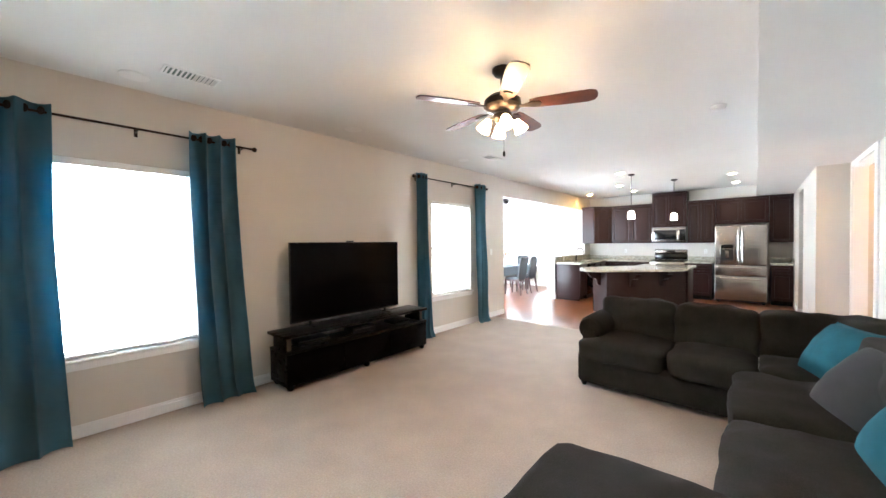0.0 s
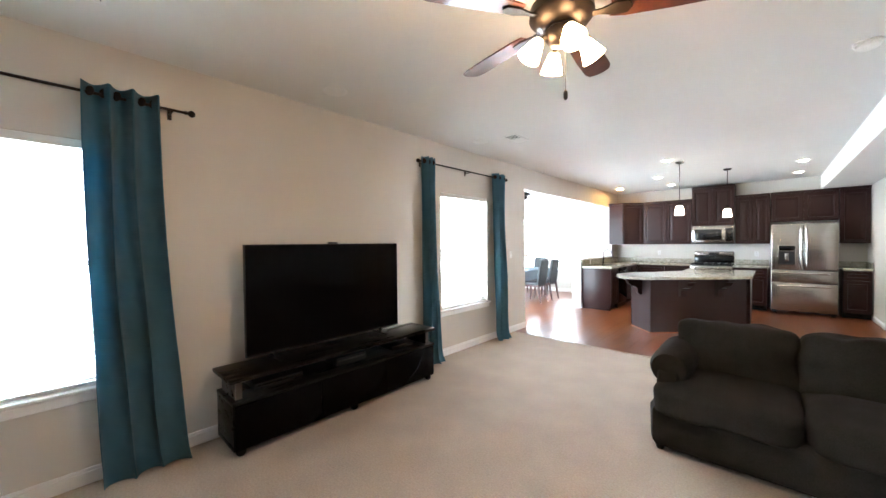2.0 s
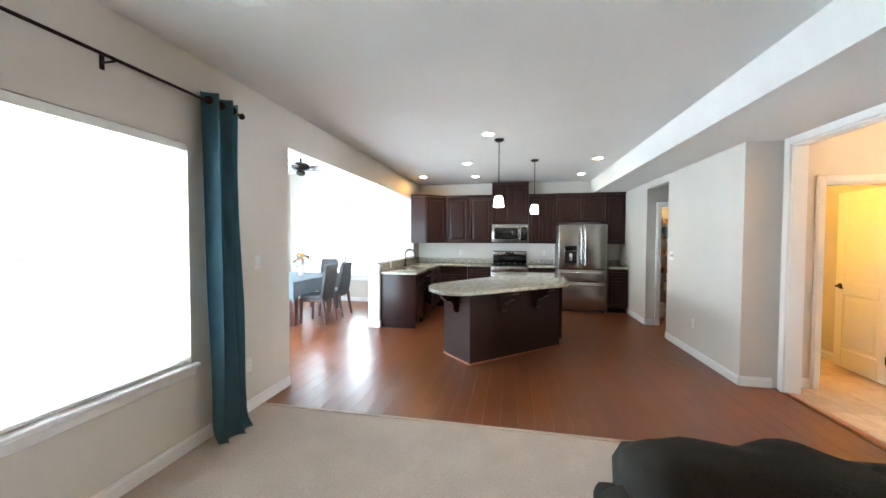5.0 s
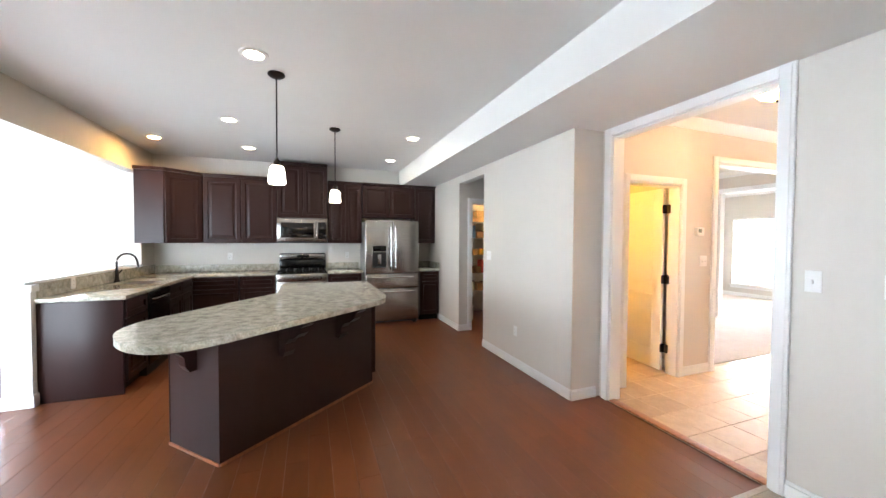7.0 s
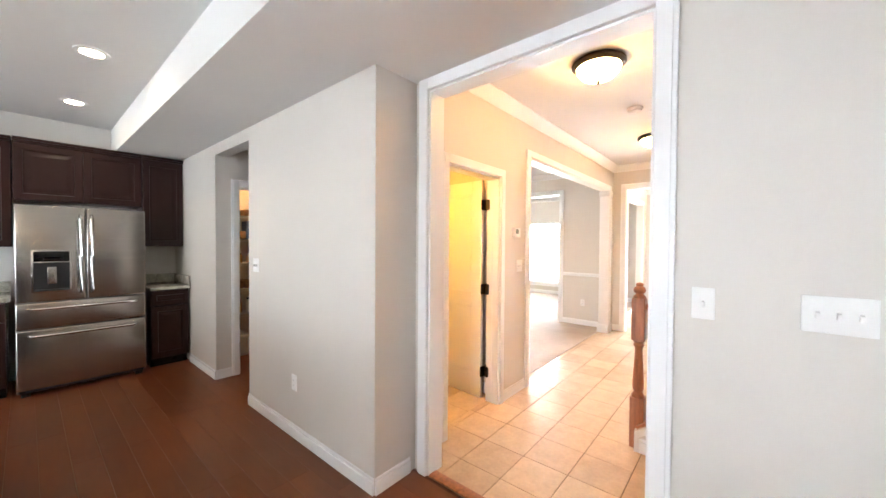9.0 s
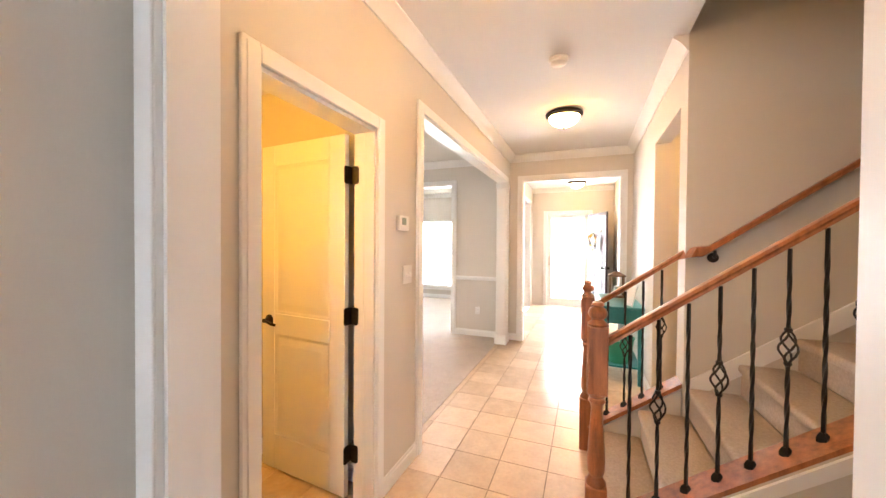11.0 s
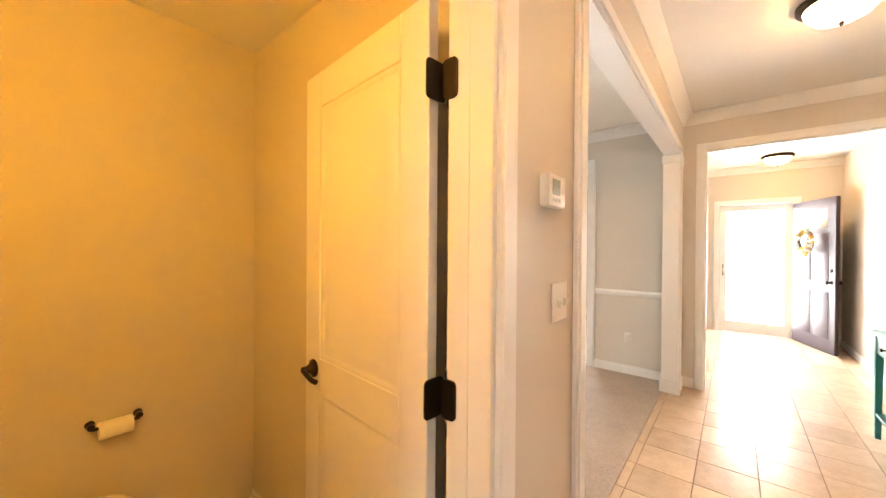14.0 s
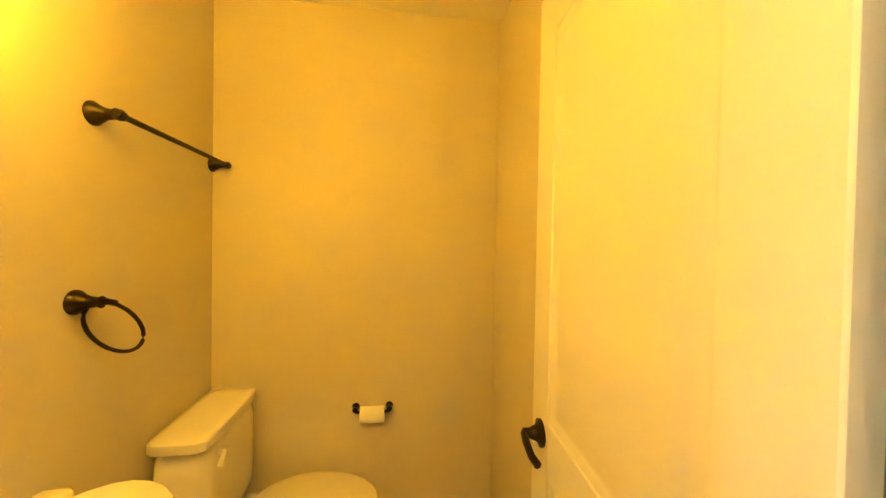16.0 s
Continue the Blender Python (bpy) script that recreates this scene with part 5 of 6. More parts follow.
def balustrade(x, y_end, mount):
    base = thing("stair_balustrade", (x, 7.43, 0), "stained oak stair rail with twisted black iron balusters", "balustrade", "stair balustrades")
    dy = -7.43

    def rail_z(y):
        return 1.0 + (7.40 - y) * SL
    bm = knee_wall(x - 0.055, x + 0.055, y_end)
    part("shoe_rail", moved(bm, pose(-x, dy, 0)), OAK, base, "stained oak shoe rail", False)
    nw = part("newel_post", block(-0.043, 0.043, -0.043, 0.043, 0.77, 1.07, 0.005, 1), OAK, base)
    part("base_block", block(-0.045, 0.045, -0.045, 0.045, 0, 0.36, 0.005, 1), OAK, nw)
    part("turning", lathe(bmesh.new(), [(0.040, 0.355), (0.043, 0.37), (0.034, 0.385), (0.028, 0.40), (0.036, 0.42), (0.038, 0.47), (0.030, 0.60), (0.024, 0.70), (0.028, 0.72), (0.038, 0.735), (0.030, 0.75), (0.042, 0.765), (0.040, 0.775)], seg=20), OAK, nw)
    part("finial", lathe(bmesh.new(), [(0.040, 1.068), (0.044, 1.08), (0.030, 1.092), (0.024, 1.10), (0.038, 1.112), (0.042, 1.128), (0.034, 1.146), (0.020, 1.156), (0.027, 1.163), (0.022, 1.175), (0.004, 1.181)], seg=20), OAK, nw)
    prof = [(-0.030, -0.028), (-0.022, -0.034), (0.022, -0.034), (0.030, -0.028), (0.026, -0.008), (0.030, 0.008), (0.022, 0.028), (0.0, 0.034), (-0.022, 0.028), (-0.030, 0.008), (-0.026, -0.008)]
    ys = [7.40, y_end]
    rings = [[(px, y + dy - pz * 0.5, rail_z(y) + pz) for px, pz in prof] for y in ys]
    if mount:
        for y, z in ((6.84, rail_z(6.87) + 0.01), (6.78, rail_z(6.87) + 0.015), (6.0, rail_z(6.87) + 0.015 + 0.78 * 0.72), (4.2, rail_z(6.87) + 0.015 + 2.58 * 0.72)):
            rings.append([(px - 0.10, y + dy - pz * 0.5, z + pz) for px, pz in prof])
    part("handrail", ring_sweep(bmesh.new(), rings), OAK, base, "stained oak moulded handrail")
    if mount:
        for yy in (6.73, 5.6):
            zz = rail_z(6.87) + 0.015 + max(0, 6.78 - yy) * 0.72
            part("rail_bracket", tube(bmesh.new(), [(-0.10, yy + dy, zz - 0.03), (-0.10, yy + dy, zz - 0.07), (-0.06, yy + dy, zz - 0.075)], 0.009, 8), BRONZE, base)
            part("bracket_rose", lathe(bmesh.new(), [(0.03, 0), (0.03, 0.008), (0.012, 0.02)], (-0.06, yy + dy, zz - 0.075), 16, pose(0, 0, 0, 0, -90, 0)), BRONZE, base)
    n = 5 if y_end > 6.7 else 9
    for i in range(n):
        y = 7.30 - i * 0.1055
        if y < y_end + 0.02:
            break
        z0, z1 = 0.175 + (7.42 - y) * SL, rail_z(y) - 0.03
        bm = bmesh.new()
        rings, steps = [], 44
        bulge = i % 2 == 1
        zb = (z0 + z1) / 2 + 0.02
        for k in range(steps + 1):
            z = z0 + (z1 - z0) * k / steps
            f = k / steps
            tw = 9.5 * max(0.0, min(1.0, (f - 0.12) / 0.76))
            rings.append([(0.0056 * 1.414 * math.cos(tw + q * math.pi / 2), y + dy + 0.0056 * 1.414 * math.sin(tw + q * math.pi / 2), z) for q in range(4)])
        if bulge:
            lo = [r for r in rings if r[0][2] < zb - 0.06]
            hi = [r for r in rings if r[0][2] > zb + 0.06]
            ring_sweep(bm, lo)
            ring_sweep(bm, hi)
        else:
            ring_sweep(bm, rings)
        b = part("baluster", bm, IRON, base, "twisted black iron baluster", False)
        part("shoe", lathe(bmesh.new(), [(0.021, z0 - 0.006), (0.021, z0 + 0.012), (0.014, z0 + 0.026), (0.010, z0 + 0.03)], (0, y + dy, 0), 4), IRON, b, smooth=False)
        if bulge:
            for q in range(4):
                pts = []
                for k in range(9):
                    g = k / 8
                    a = q * math.pi / 2 + g * math.pi
                    r = 0.005 + 0.024 * math.sin(math.pi * g)
                    pts.append((r * math.cos(a), y + dy + r * math.sin(a), zb - 0.062 + 0.124 * g))
                part("basket_wire", tube(bmesh.new(), pts, 0.0042, 6), IRON, b)
            for s in (-1, 1):
                part("basket_collar", lathe(bmesh.new(), [(0.011, -0.007), (0.013, 0), (0.011, 0.007)], (0, y + dy, zb + s * 0.064), 10), IRON, b)
    return base


near_rail = balustrade(3.53, 6.40, False)
near_rail.matrix_basis = pose(3.548, 7.395, 0)
for x in (3.475, 3.585):
    s = -1 if x < 3.53 else 1
    bm = bmesh.new()
    ring_sweep(bm, [[(x + d, 7.398, 0.0), (x + d, 7.398, 0.135), (x + d, 6.40, 0.135 + 0.998 * SL), (x + d, 6.40, 0.075 + 0.998 * SL), (x + d, 7.372, 0.105), (x + d, 7.372, 0.0)] for d in ((-0.012, 0.0) if s < 0 else (0.0, 0.0015))])
    structure("trim_knee_wall", bm, TRIM, "white trim board along the knee wall")
skirting("y", 3.475, -1, 6.40, 7.37)
balustrade(4.50, 6.88, True)
bm = bmesh.new()
ring_sweep(bm, [[(4.442 - d, y, z) for y, z in ((6.86, 0.46), (6.86, 0.58), (4.2, 0.58 + 2.66 * SL), (4.2, 0.46 + 2.66 * SL))] for d in (0.0, 0.018)])
structure("trim_stair_skirt", bm, TRIM, "white stair skirt board")


# ---- powder room ----
def panelled_leaf(parent, w, h, mat, t=0.035, rows=((0.23, 0.86), (0.99, 1.90)), off=0.0):
    """A two-panel door leaf along +x from its hinge edge."""
    core = t / 2 - 0.013
    part("core", block(0.05, w - 0.05, -core, core, 0.05, h - 0.05), mat, parent, smooth=False)
    bm = rect(block(0, 0.112, -t / 2, t / 2, 0.012, h, 0.003, 1), w - 0.112, w, -t / 2, t / 2, 0.012, h, 0.003, 1)
    edges = [0.012] + [z for r in rows for z in r] + [h]
    for z0, z1 in zip(edges[::2], edges[1::2]):
        rect(bm, 0.112, w - 0.112, -t / 2, t / 2, z0, z1, 0.003, 1)
    part("leaf", bm, mat, parent)
    for z0, z1 in rows:
        for s in (-1, 1):
            bm = bmesh.new()
            x0, x1, f = 0.112, w - 0.112, s * t / 2
            ring_sweep(bm, [[(a, f - s * d, z) for a, z in ((x0 + k, z0 + k), (x1 - k, z0 + k), (x1 - k, z1 - k), (x0 + k, z1 - k))] for k, d in ((-0.006, 0.0125), (-0.006, 0.0035), (0.004, 0.004), (0.013, 0.011), (0.020, 0.0122), (0.026, 0.0118), (0.060, 0.003), (0.064, 0.0025))])
            part("panel", bm, mat, parent)
    for ob in parent.children:
        ob.matrix_basis = pose(off, 0, 0)


def hinge_leaf(x0, x1, y0, y1, z, h=0.048):
    """A thin upright hinge plate with rounded corners."""
    outline = rounded([(y0, z - h), (y1, z - h), (y1, z + h), (y0, z + h)], (0.014,) * 4, 4)
    return ring_sweep(bmesh.new(), [[(x, y, q) for y, q in outline] for x in (x0, x1)])


pd = thing("powder_room_door", (3.446, 8.650, 0), "white two-panel door standing open on black hinges", "door", turn=85)
panelled_leaf(pd, 0.684, 2.03, DOORW, off=0.026)
for z in (0.27, 1.03, 1.80):
    hg = part("hinge", hinge_leaf(-0.004, 0.0, -0.012, 0.052, z), BRONZE, pd, "black door hinge with rounded corners")
    part("knuckle", lathe(bmesh.new(), [(0.006, -0.056), (0.0075, -0.05), (0.0075, 0.05), (0.006, 0.056)], (-0.006, -0.024, z), 10), BRONZE, hg)
for s in (-1, 1):
    hd = part("lever_rose", lathe(bmesh.new(), [(0.033, 0), (0.033, 0.006), (0.02, 0.012), (0.012, 0.03), (0.012, 0.045)], (0.64, s * 0.0175, 0.945), 20, pose(0, 0, 0, -90 * s, 0, 0)), BRONZE, pd, "dark bronze lever handle")
    part("lever", tube(bmesh.new(), [(0.64, s * 0.06, 0.945), (0.60, s * 0.066, 0.943), (0.565, s * 0.064, 0.932), (0.54, s * 0.058, 0.928)], 0.009, 8), BRONZE, hd)
structure("door_stop", block(3.44, 3.448, 8.56, 8.574, 0, 2.02), TRIM, "white door stop strip")
for z in (0.27, 1.03, 1.80):
    structure("trim_hinge_leaf", hinge_leaf(3.436, 3.4425, 8.594, 8.637, z), BRONZE, "black hinge leaf on the jamb")

to = thing("toilet", (PW, 9.84, 0), "white porcelain two-piece toilet", "toilet")
part("tank", moved(cushion((0.168, 0.405, 0.36), (0, 0, 0), 9, 0, 0, 9), pose(0.100, 0.01, 0.565)), PORCELAIN, to)
part("tank_lid", moved(cushion((0.182, 0.43, 0.045), (0, 0, 0), 9, 0.004, 0, 5), pose(0.098, 0.005, 0.765)), PORCELAIN, to)
part("flush_lever", tube(bmesh.new(), [(0.175, -0.115, 0.70), (0.199, -0.115, 0.70), (0.204, -0.135, 0.694), (0.207, -0.165, 0.676)], 0.010, 8), PORCELAIN, to)


def oval(rx, ry, cx, z, n=28):
    return [(cx + rx * math.cos(2 * math.pi * i / n) * (1.0 if math.cos(2 * math.pi * i / n) > 0 else 0.85), ry * math.sin(2 * math.pi * i / n), z) for i in range(n)]


part("bowl", ring_sweep(bmesh.new(), [oval(0.20, 0.11, 0.38, 0.0), oval(0.19, 0.10, 0.38, 0.10), oval(0.21, 0.13, 0.40, 0.22), oval(0.25, 0.175, 0.43, 0.34), oval(0.255, 0.18, 0.44, 0.385)]), PORCELAIN, to)
part("seat_lid", ring_sweep(bmesh.new(), [oval(0.255, 0.185, 0.44, 0.388), oval(0.262, 0.19, 0.44, 0.40), oval(0.258, 0.187, 0.44, 0.42), oval(0.21, 0.15, 0.44, 0.428)]), PORCELAIN, to)
part("seat_hinge", block(0.20, 0.235, -0.08, 0.08, 0.385, 0.425, 0.006), PORCELAIN, to)

sn = thing("pedestal_sink", (PW, 9.07, 0.065), "white porcelain pedestal sink on the wall", "sink")
part("pedestal", ring_sweep(bmesh.new(), [oval(0.12, 0.10, 0.17, -0.065), oval(0.085, 0.075, 0.17, 0.12), oval(0.075, 0.07, 0.17, 0.5), oval(0.11, 0.10, 0.18, 0.66)]), PORCELAIN, sn)
part("basin", ring_sweep(bmesh.new(), [oval(0.12, 0.14, 0.17, 0.62), oval(0.165, 0.245, 0.172, 0.71), oval(0.188, 0.278, 0.172, 0.765), oval(0.192, 0.284, 0.172, 0.785), oval(0.186, 0.278, 0.172, 0.796), oval(0.155, 0.24, 0.176, 0.797), oval(0.144, 0.226, 0.178, 0.787), oval(0.11, 0.17, 0.178, 0.735), oval(0.05, 0.06, 0.175, 0.69)]), PORCELAIN, sn)
part("back_ledge", block(0.0, 0.075, -0.27, 0.27, 0.72, 0.803, 0.02, 3), PORCELAIN, sn)
part("tap", tube(bmesh.new(), [(0.045, 0, 0.80), (0.045, 0, 0.86), (0.065, 0, 0.885), (0.11, 0, 0.88), (0.128, 0, 0.86)], 0.011, 10), BRONZE, sn)
mr = thing("wall_mirror", (PW, 8.93, 1.45), "frameless wall mirror above the sink", "mirror")
part("glass", block(0.0, 0.006, -0.29, 0.29, -0.40, 0.40), MIRROR, mr, smooth=False)
vl = thing("vanity_light", (PW, 8.90, 2.04), "bronze vanity light with warm glass shades", "wall lamp")
part("backplate", block(0, 0.02, -0.24, 0.24, -0.035, 0.035, 0.008), BRONZE, vl)
for y in (-0.17, 0.17):
    part("arm", tube(bmesh.new(), [(0.02, y, 0), (0.15, y, 0.0), (0.16, y, -0.02)], 0.008, 8), BRONZE, vl)
    part("shade", lathe(bmesh.new(), [(0.022, 0), (0.045, -0.03), (0.058, -0.09), (0.062, -0.12), (0.02, -0.118)], (0.16, y, -0.01), 18), VANITYGLASS, vl, "glowing amber glass shade")


def rosette(parent, at, rot, r=0.026):
    part("rosette", lathe(bmesh.new(), [(r, 0), (r, 0.006), (r * 0.8, 0.014), (r * 0.5, 0.03), (r * 0.42, 0.05), (r * 0.5, 0.058)], at, 18, rot), BRONZE, parent)


tb = thing("towel_bar", (PW, 9.76, 1.712), "dark bronze towel bar on the wall", "towel bar")
part("bar", tube(bmesh.new(), [(0.06, -0.30, 0), (0.06, 0.30, 0)], 0.008, 10), BRONZE, tb)
for y in (-0.29, 0.29):
    rosette(tb, (0, y, 0), pose(0, 0, 0, 0, 90, 0), 0.03)
    part("post", lathe(bmesh.new(), [(0.012, -0.014), (0.015, 0), (0.012, 0.014)], (0.06, y, 0), 14, pose(0, 0, 0, 90, 0, 0)), BRONZE, tb)
tr = thing("towel_ring", (PW, 9.42, 1.25), "dark bronze towel ring on the wall", "towel ring")
rosette(tr, (0, 0, 0), pose(0, 0, 0, 0, 90, 0), 0.03)
part("ring", tube(bmesh.new(), [(0.062 + 0.042 * math.sin(2 * math.pi * i / 28), 0.034 + 0.036 * math.sin(2 * math.pi * i / 28), -0.068 + 0.058 * math.cos(2 * math.pi * i / 28) - 0.030 * math.sin(2 * math.pi * i / 28)) for i in range(28)], 0.005, 8, True), BRONZE, tr)
part("post", tube(bmesh.new(), [(0.05, 0, 0), (0.058, 0.012, 0.0), (0.062, 0.036, -0.008)], 0.008, 8), BRONZE, tr)
tp = thing("toilet_paper_holder", (3.04, 10.08, 0.668), "dark bronze paper holder with a white roll", "paper holder")
for x in (-0.073, 0.073):
    rosette(tp, (x, 0, 0.01), pose(0, 0, 0, 90, 0, 0), 0.024)
part("bar", tube(bmesh.new(), [(-0.073, -0.055, 0.0), (0.073, -0.055, 0.0)], 0.007, 8), BRONZE, tp)
part("paper_roll", lathe(bmesh.new(), [(0.012, -0.052), (0.033, -0.052), (0.034, -0.05), (0.034, 0.05), (0.033, 0.052), (0.012, 0.052)], (0, -0.055, -0.012), 24, pose(0, 0, 0, 0, 90, 0)), PAPER, tp, "white toilet paper roll")


# ---- hall, foyer, rooms beyond ----
ct = thing("console_table", (6.36, 7.09, 0), "teal painted console table with drawers and a low shelf", "console table")
part("top", block(-0.53, 0.53, -0.20, 0.20, 0.775, 0.80, 0.005), TEALPAINT, ct)
part("apron", block(-0.50, 0.50, -0.17, 0.165, 0.62, 0.775, 0.003), TEALPAINT, ct)
for i in (-1, 1):
    dr = part("drawer", block(i * 0.25 - 0.225, i * 0.25 + 0.225, 0.165, 0.18, 0.635, 0.765, 0.004), TEALPAINT, ct)
    part("knob", lathe(bmesh.new(), [(0.006, 0), (0.006, 0.012), (0.014, 0.02), (0.012, 0.028), (0.002, 0.03)], (i * 0.25, 0.18, 0.70), 12, pose(0, 0, 0, -90, 0, 0)), BRONZE, dr)
    for y in (-0.165, 0.165):
        bm = bmesh.new()
        ring_sweep(bm, [[(i * 0.485 + a * r, y + b * r, z) for a, b in ((-1, -1), (1, -1), (1, 1), (-1, 1))] for z, r in ((0, 0.014), (0.62, 0.021), (0.775, 0.021))])
        part("leg", bm, TEALPAINT, ct, smooth=False)
part("low_shelf", block(-0.50, 0.50, -0.18, 0.18, 0.17, 0.19, 0.004), TEALPAINT, ct)
ln = thing("lantern", (6.60, 7.09, 0.80), "weathered wooden lantern with glass and a candle", "lantern")
part("base", block(-0.085, 0.085, -0.085, 0.085, 0, 0.02, 0.003), LANTERNW, ln)
part("roof", ring_sweep(bmesh.new(), [[(a * r, b * r, z) for a, b in ((-1, -1), (1, -1), (1, 1), (-1, 1))] for z, r in ((0.25, 0.095), (0.265, 0.095), (0.29, 0.05), (0.305, 0.03))]), LANTERNW, ln, smooth=False)
for x in (-0.072, 0.072):
    for y in (-0.072, 0.072):
        part("post", block(x - 0.009, x + 0.009, y - 0.009, y + 0.009, 0.02, 0.25, 0.002, 1), LANTERNW, ln)
for a in ((-0.063, 0.063, 0.070, 0.0725), (-0.063, 0.063, -0.0725, -0.070), (0.070, 0.0725, -0.063, 0.063), (-0.0725, -0.070, -0.063, 0.063)):
    part("pane", block(*a, 0.022, 0.248), GLASS, ln, smooth=False)
part("handle_ring", tube(bmesh.new(), [(0.035 * math.sin(q * math.pi / 8), 0, 0.32 + 0.025 * math.cos(q * math.pi / 8)) for q in range(16)], 0.004, 6, True), BRONZE, ln)
part("candle", lathe(bmesh.new(), [(0.034, 0.02), (0.034, 0.13), (0.026, 0.132), (0.004, 0.128)], seg=18), WAX, ln)
pf = thing("picture_frame", (5.98, 7.02, 0.80), "small white picture frame leaning on the console", "picture frame", turn=20)
part("frame", moved(rect(rect(rect(block(-0.085, 0.085, 0, 0.012, 0, 0.016), -0.085, 0.085, 0, 0.012, 0.204, 0.22), -0.085, -0.069, 0, 0.012, 0.016, 0.204), 0.069, 0.085, 0, 0.012, 0.016, 0.204), pose(0, 0, 0, 14, 0, 0)), TRIM, pf)
part("card", moved(block(-0.069, 0.069, 0.004, 0.006, 0.016, 0.204), pose(0, 0, 0, 14, 0, 0)), PAPER, pf, smooth=False)
bu = thing("bucket", (6.02, 7.10, 0.19), "sea-green plastic bucket on the low shelf", "bucket")
part("pail", lathe(bmesh.new(), [(0.105, 0), (0.112, 0.01), (0.142, 0.25), (0.150, 0.255), (0.150, 0.265), (0.136, 0.262), (0.104, 0.015), (0.01, 0.012)], seg=26), GREENPLASTIC, bu)
part("bail", tube(bmesh.new(), [(0.15 * math.cos(q * math.pi / 10), 0.15 * math.sin(q * math.pi / 10), 0.255 - 0.05 * math.sin(q * math.pi / 10)) for q in range(11)], 0.003, 6), CHROME, bu)

fd = thing("front_door", (10.42, 7.37, 0), "dark plum panelled front door standing open with a wreath", "door", turn=201)
part("leaf", block(0, 0.90, -0.022, 0.022, 0.01, 2.10, 0.003, 1), FRONTDOOR, fd)
for x0, x1 in ((0.12, 0.42), (0.48, 0.78)):
    for z0, z1 in ((0.20, 0.82), (0.96, 1.62)):
        for s in (-1, 1):
            part("panel", block(x0, x1, s * 0.022 - 0.004, s * 0.022 + 0.004, z0, z1, 0.004), FRONTDOOR, fd)
part("light_pane", block(0.15, 0.75, -0.026, 0.026, 1.70, 1.95, 0.004), PLASTIC, fd, "pale fan light pane")
for s in (-1, 1):
    part("knob", lathe(bmesh.new(), [(0.03, 0), (0.03, 0.006), (0.012, 0.012), (0.012, 0.03), (0.027, 0.045), (0.024, 0.06), (0.004, 0.066)], (0.83, s * 0.022, 0.96), 16, pose(0, 0, 0, -90 * s, 0, 0)), BRONZE, fd)
    part("deadbolt", lathe(bmesh.new(), [(0.028, 0), (0.026, 0.012), (0.004, 0.016)], (0.83, s * 0.022, 1.12), 16, pose(0, 0, 0, -90 * s, 0, 0)), BRONZE, fd)
wr = thing("wreath", (10.02, 7.255, 1.52), "yellow and white flower wreath hanging on the front door", "wreath", turn=201)
rng = random.Random(11)
part("ring", tube(bmesh.new(), [(0.15 * math.sin(q * math.pi / 12), -0.05, 0.15 * math.cos(q * math.pi / 12)) for q in range(24)], 0.022, 8, True), WICKER, wr)
for i in range(54):
    a = rng.uniform(0, 6.28)
    r = 0.15 + rng.uniform(-0.045, 0.055)
    bm = bmesh.new()
    c = Vector((r * math.sin(a), -0.075 + rng.uniform(-0.02, 0.015), r * math.cos(a)))
    for k in range(7):
        q = pose(0, 0, 0, rng.uniform(20, 100), k * 51, rng.uniform(-30, 30))
        bm.faces.new([bm.verts.new(c + q @ Vector(v)) for v in ((0, 0, 0), (0.013, 0.018, 0.003), (0, 0.04, 0.006), (-0.013, 0.018, 0.003))])
    part("blossom", bm, rng.choice((YELLOWP, WHITEP, WHITEP, LEAFM, YELLOWP)), wr, smooth=False)
sd = tagged(new("door_2"), "white full-glass storm door with daylight behind", "door", kind="structure")
for a in ((7.38, 7.47, 0.0, 2.13), (8.19, 8.28, 0.0, 2.13), (7.47, 8.19, 2.03, 2.13), (7.47, 8.19, 0.0, 0.18)):
    part("stile", block(10.55, 10.585, a[0], a[1], a[2], a[3], 0.003, 1), TRIM, sd)
gl = part("pane", block(10.566, 10.570, 7.47, 8.19, 0.18, 2.03), GLASS, sd, smooth=False)
gl.visible_shadow = False
part("pull", tube(bmesh.new(), [(10.55, 8.235, 0.95), (10.52, 8.235, 0.96), (10.52, 8.235, 1.12), (10.55, 8.235, 1.13)], 0.008, 8), BRONZE, sd)

ac = thing("accent_chair", (6.02, 10.02, 0), "tan upholstered dining chair with dark legs", "chair", turn=-60)
part("seat", cushion((0.50, 0.50, 0.14), (0, 0, 0.42), 6, 0.02, 0.004, 8), BEIGECLOTH, ac)
part("backrest", moved(cushion((0.50, 0.10, 0.62), (0, 0, 0), 6, 0, 0.004, 8), pose(0, 0.24, 0.74, -8, 0, 0)), BEIGECLOTH, ac)
for x in (-0.2, 0.2):
    for y in (-0.2, 0.2):
        bm = bmesh.new()
        ring_sweep(bm, [[(x + a * r, y + b * r + (0.04 if y > 0 and z == 0 else 0), z) for a, b in ((-1, -1), (1, -1), (1, 1), (-1, 1))] for z, r in ((0, 0.013), (0.37, 0.022))])
        part("leg", bm, BLACK, ac, smooth=False)
vb = solo("vestibule_light", lathe(bmesh.new(), [(0.12, 0), (0.13, -0.02), (0.09, -0.08), (0.005, -0.10)], seg=22), glowing("lit_vestibule_glass", (1.0, 0.52, 0.17), 60.0), (5.2, 6.1, HC), "lit round ceiling light", "ceiling light")

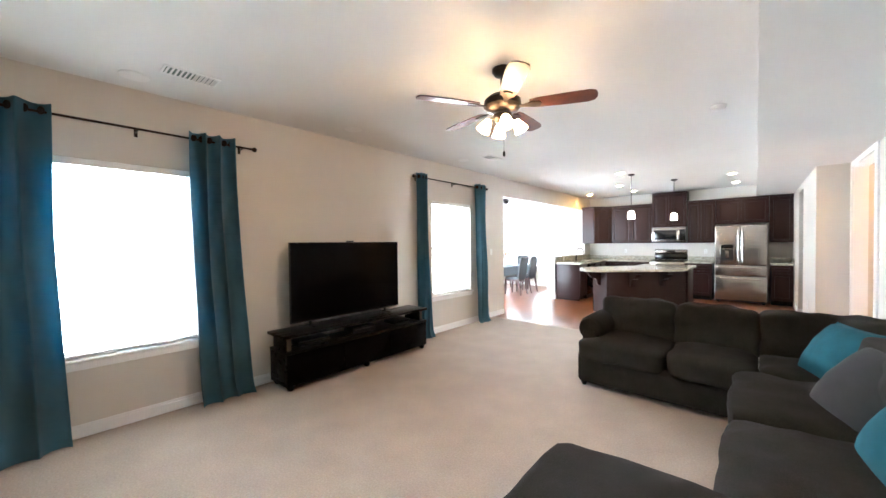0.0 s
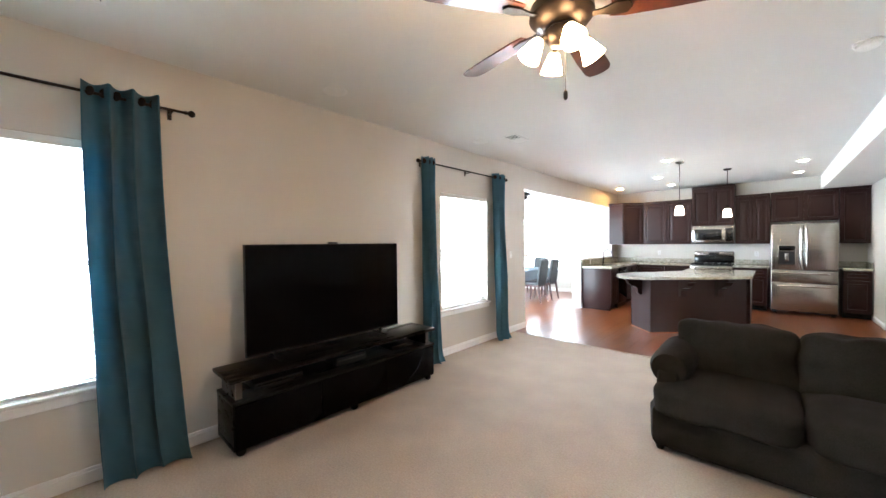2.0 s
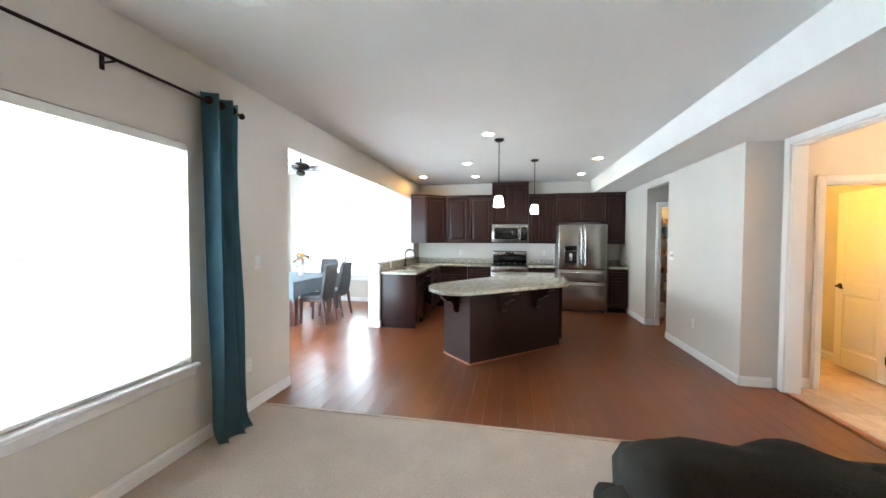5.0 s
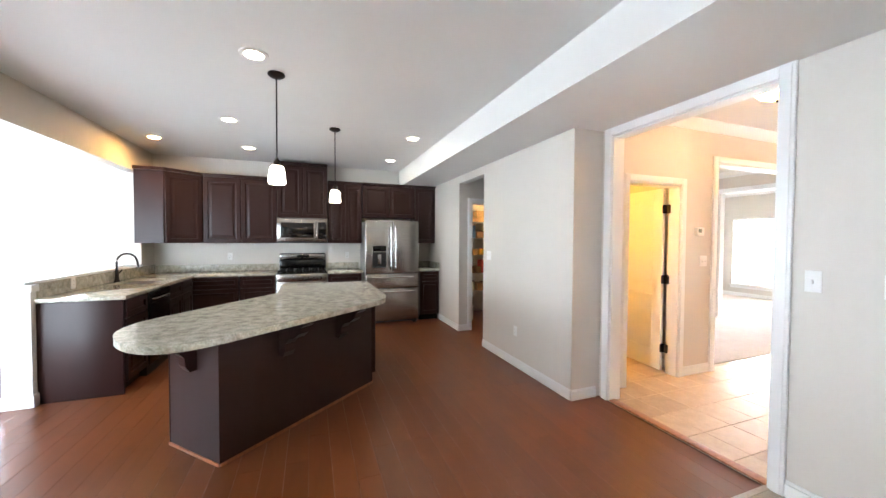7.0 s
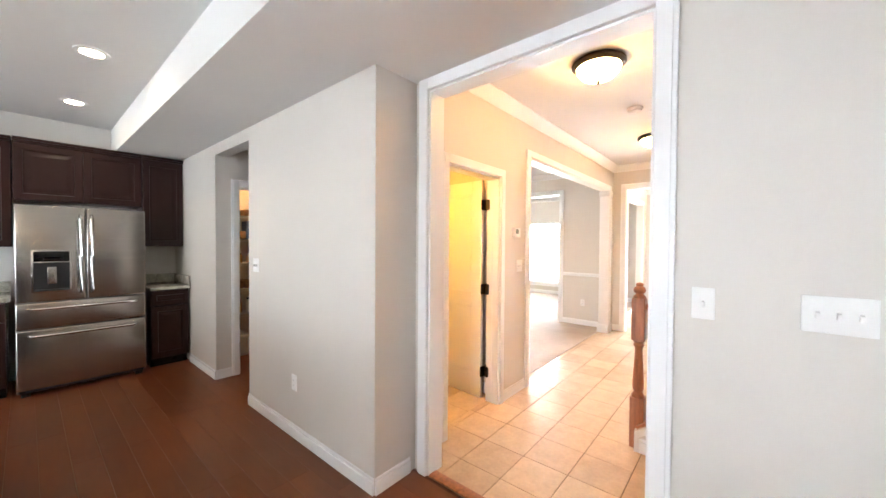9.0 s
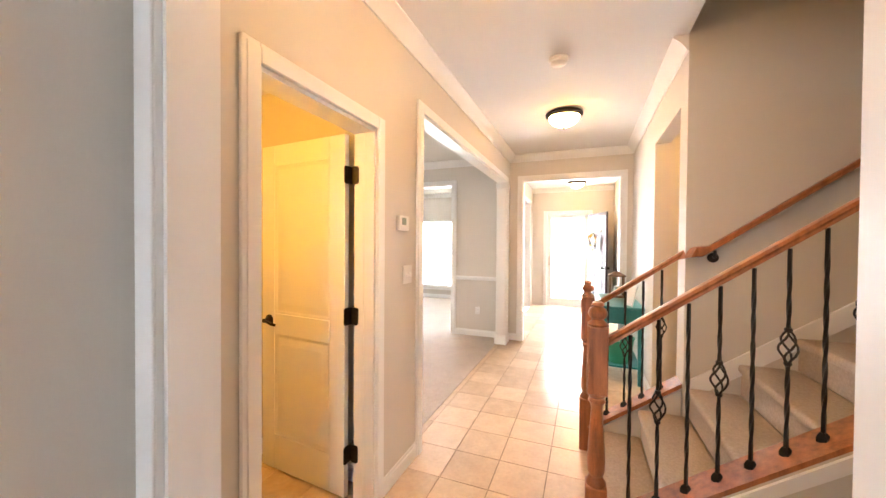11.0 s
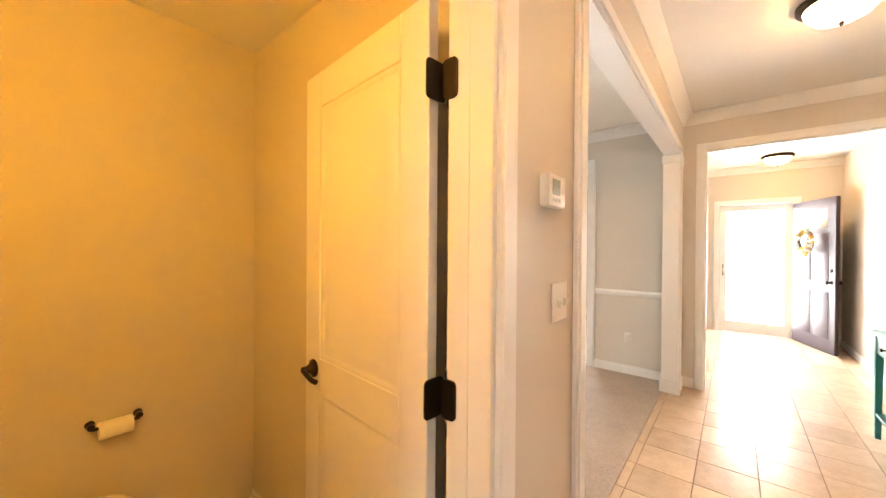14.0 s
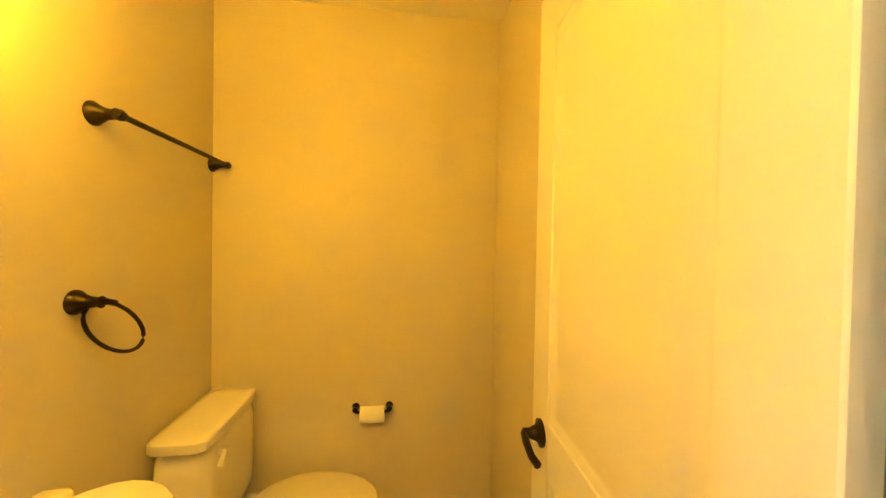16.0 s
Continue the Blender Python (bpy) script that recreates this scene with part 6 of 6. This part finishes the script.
# ---- floor pieces ----
fw = tagged(new("floor_wood"), "reddish-brown wood plank floor", "floor", kind="structure")
rng = random.Random(2)
lengths = (0.9, 1.2, 1.5)
boards = {}
for L in lengths:
    boards[L] = mesh_of("plank", block(0.0004, 0.1396, 0.0004, L - 0.0004, -0.012, 0.0, 0.0008, 1), PLANK)
row = 0
x = -2.60
while x < 2.30:
    y = 7.12 - rng.choice((0.0, 0.3, 0.6, 0.9))
    while y < 12.55:
        L = rng.choice(lengths)
        ya, yb = max(y, 7.12), min(y + L, 12.55)
        if yb - ya > 0.05:
            ob = new("plank", boards[L])
            ob.parent = fw
            ob.matrix_basis = Matrix.Translation((x, ya, 0)) @ Matrix.Diagonal((1, (yb - ya) / L, 1, 1))
        y += L
    x += 0.14
bm = bmesh.new()
x = -5.68
while x < -2.61:
    y = 7.42 - rng.choice((0.0, 0.3, 0.6, 0.9))
    while y < 12.15:
        L = rng.choice(lengths)
        ya, yb = max(y, 7.42), min(y + L, 12.15)
        if yb - ya > 0.05:
            ob = new("plank", boards[L])
            ob.parent = fw
            ob.matrix_basis = Matrix.Translation((x, ya, 0)) @ Matrix.Diagonal((1, (yb - ya) / L, 1, 1))
        y += L
    x += 0.14
x = 2.22
while x < 3.8:
    rect(bm, x + 0.0008, x + 0.1392, 10.18, 12.4, -0.012, -0.0005)
    x += 0.14
far = part("plank_field", bm, PLANK, fw, smooth=False)
tagged(far, kind="stuff")

ft = tagged(new("floor_tile"), "beige ceramic floor tile with dark grout", "floor", kind="structure")
P = 0.305
tl = mesh_of("tile", block(0.0022, P - 0.0022, 0.0022, P - 0.0022, -0.02, 0.0, 0.0015, 1), TILE)
for i in range(-2, 28):
    for j in range(-8, 9):
        x, y = 2.60 + P * i - 0.0, 7.96 + P * (j - 1)
        if j < 0 and not (2.4 < x < 3.2 or 4.6 < x < 6.0) and y < 6.55:
            continue
        if x > 7.0 and y < 6.6 or y < 5.5:
            continue
        x0, x1, y0, y1 = max(x, XR), min(x + P, 10.45), y, min(y + P, 8.62)
        if x1 - x0 < 0.02 or y1 - y0 < 0.02:
            continue
        ob = new("tile", tl)
        ob.parent = ft
        ob.matrix_basis = Matrix.Translation((x0, y0, 0)) @ Matrix.Diagonal(((x1 - x0) / P, (y1 - y0) / P, 1, 1))
for i in range(5):
    for j in range(6):
        x, y = 2.26 + P * i, 8.62 + P * j
        x1, y1 = min(x + P, 3.59), min(y + P, 10.08)
        if y1 - y < 0.02:
            continue
        ob = new("tile", tl)
        ob.parent = ft
        ob.matrix_basis = Matrix.Translation((x, y, 0)) @ Matrix.Diagonal(((x1 - x) / P, (y1 - y) / P, 1, 1))
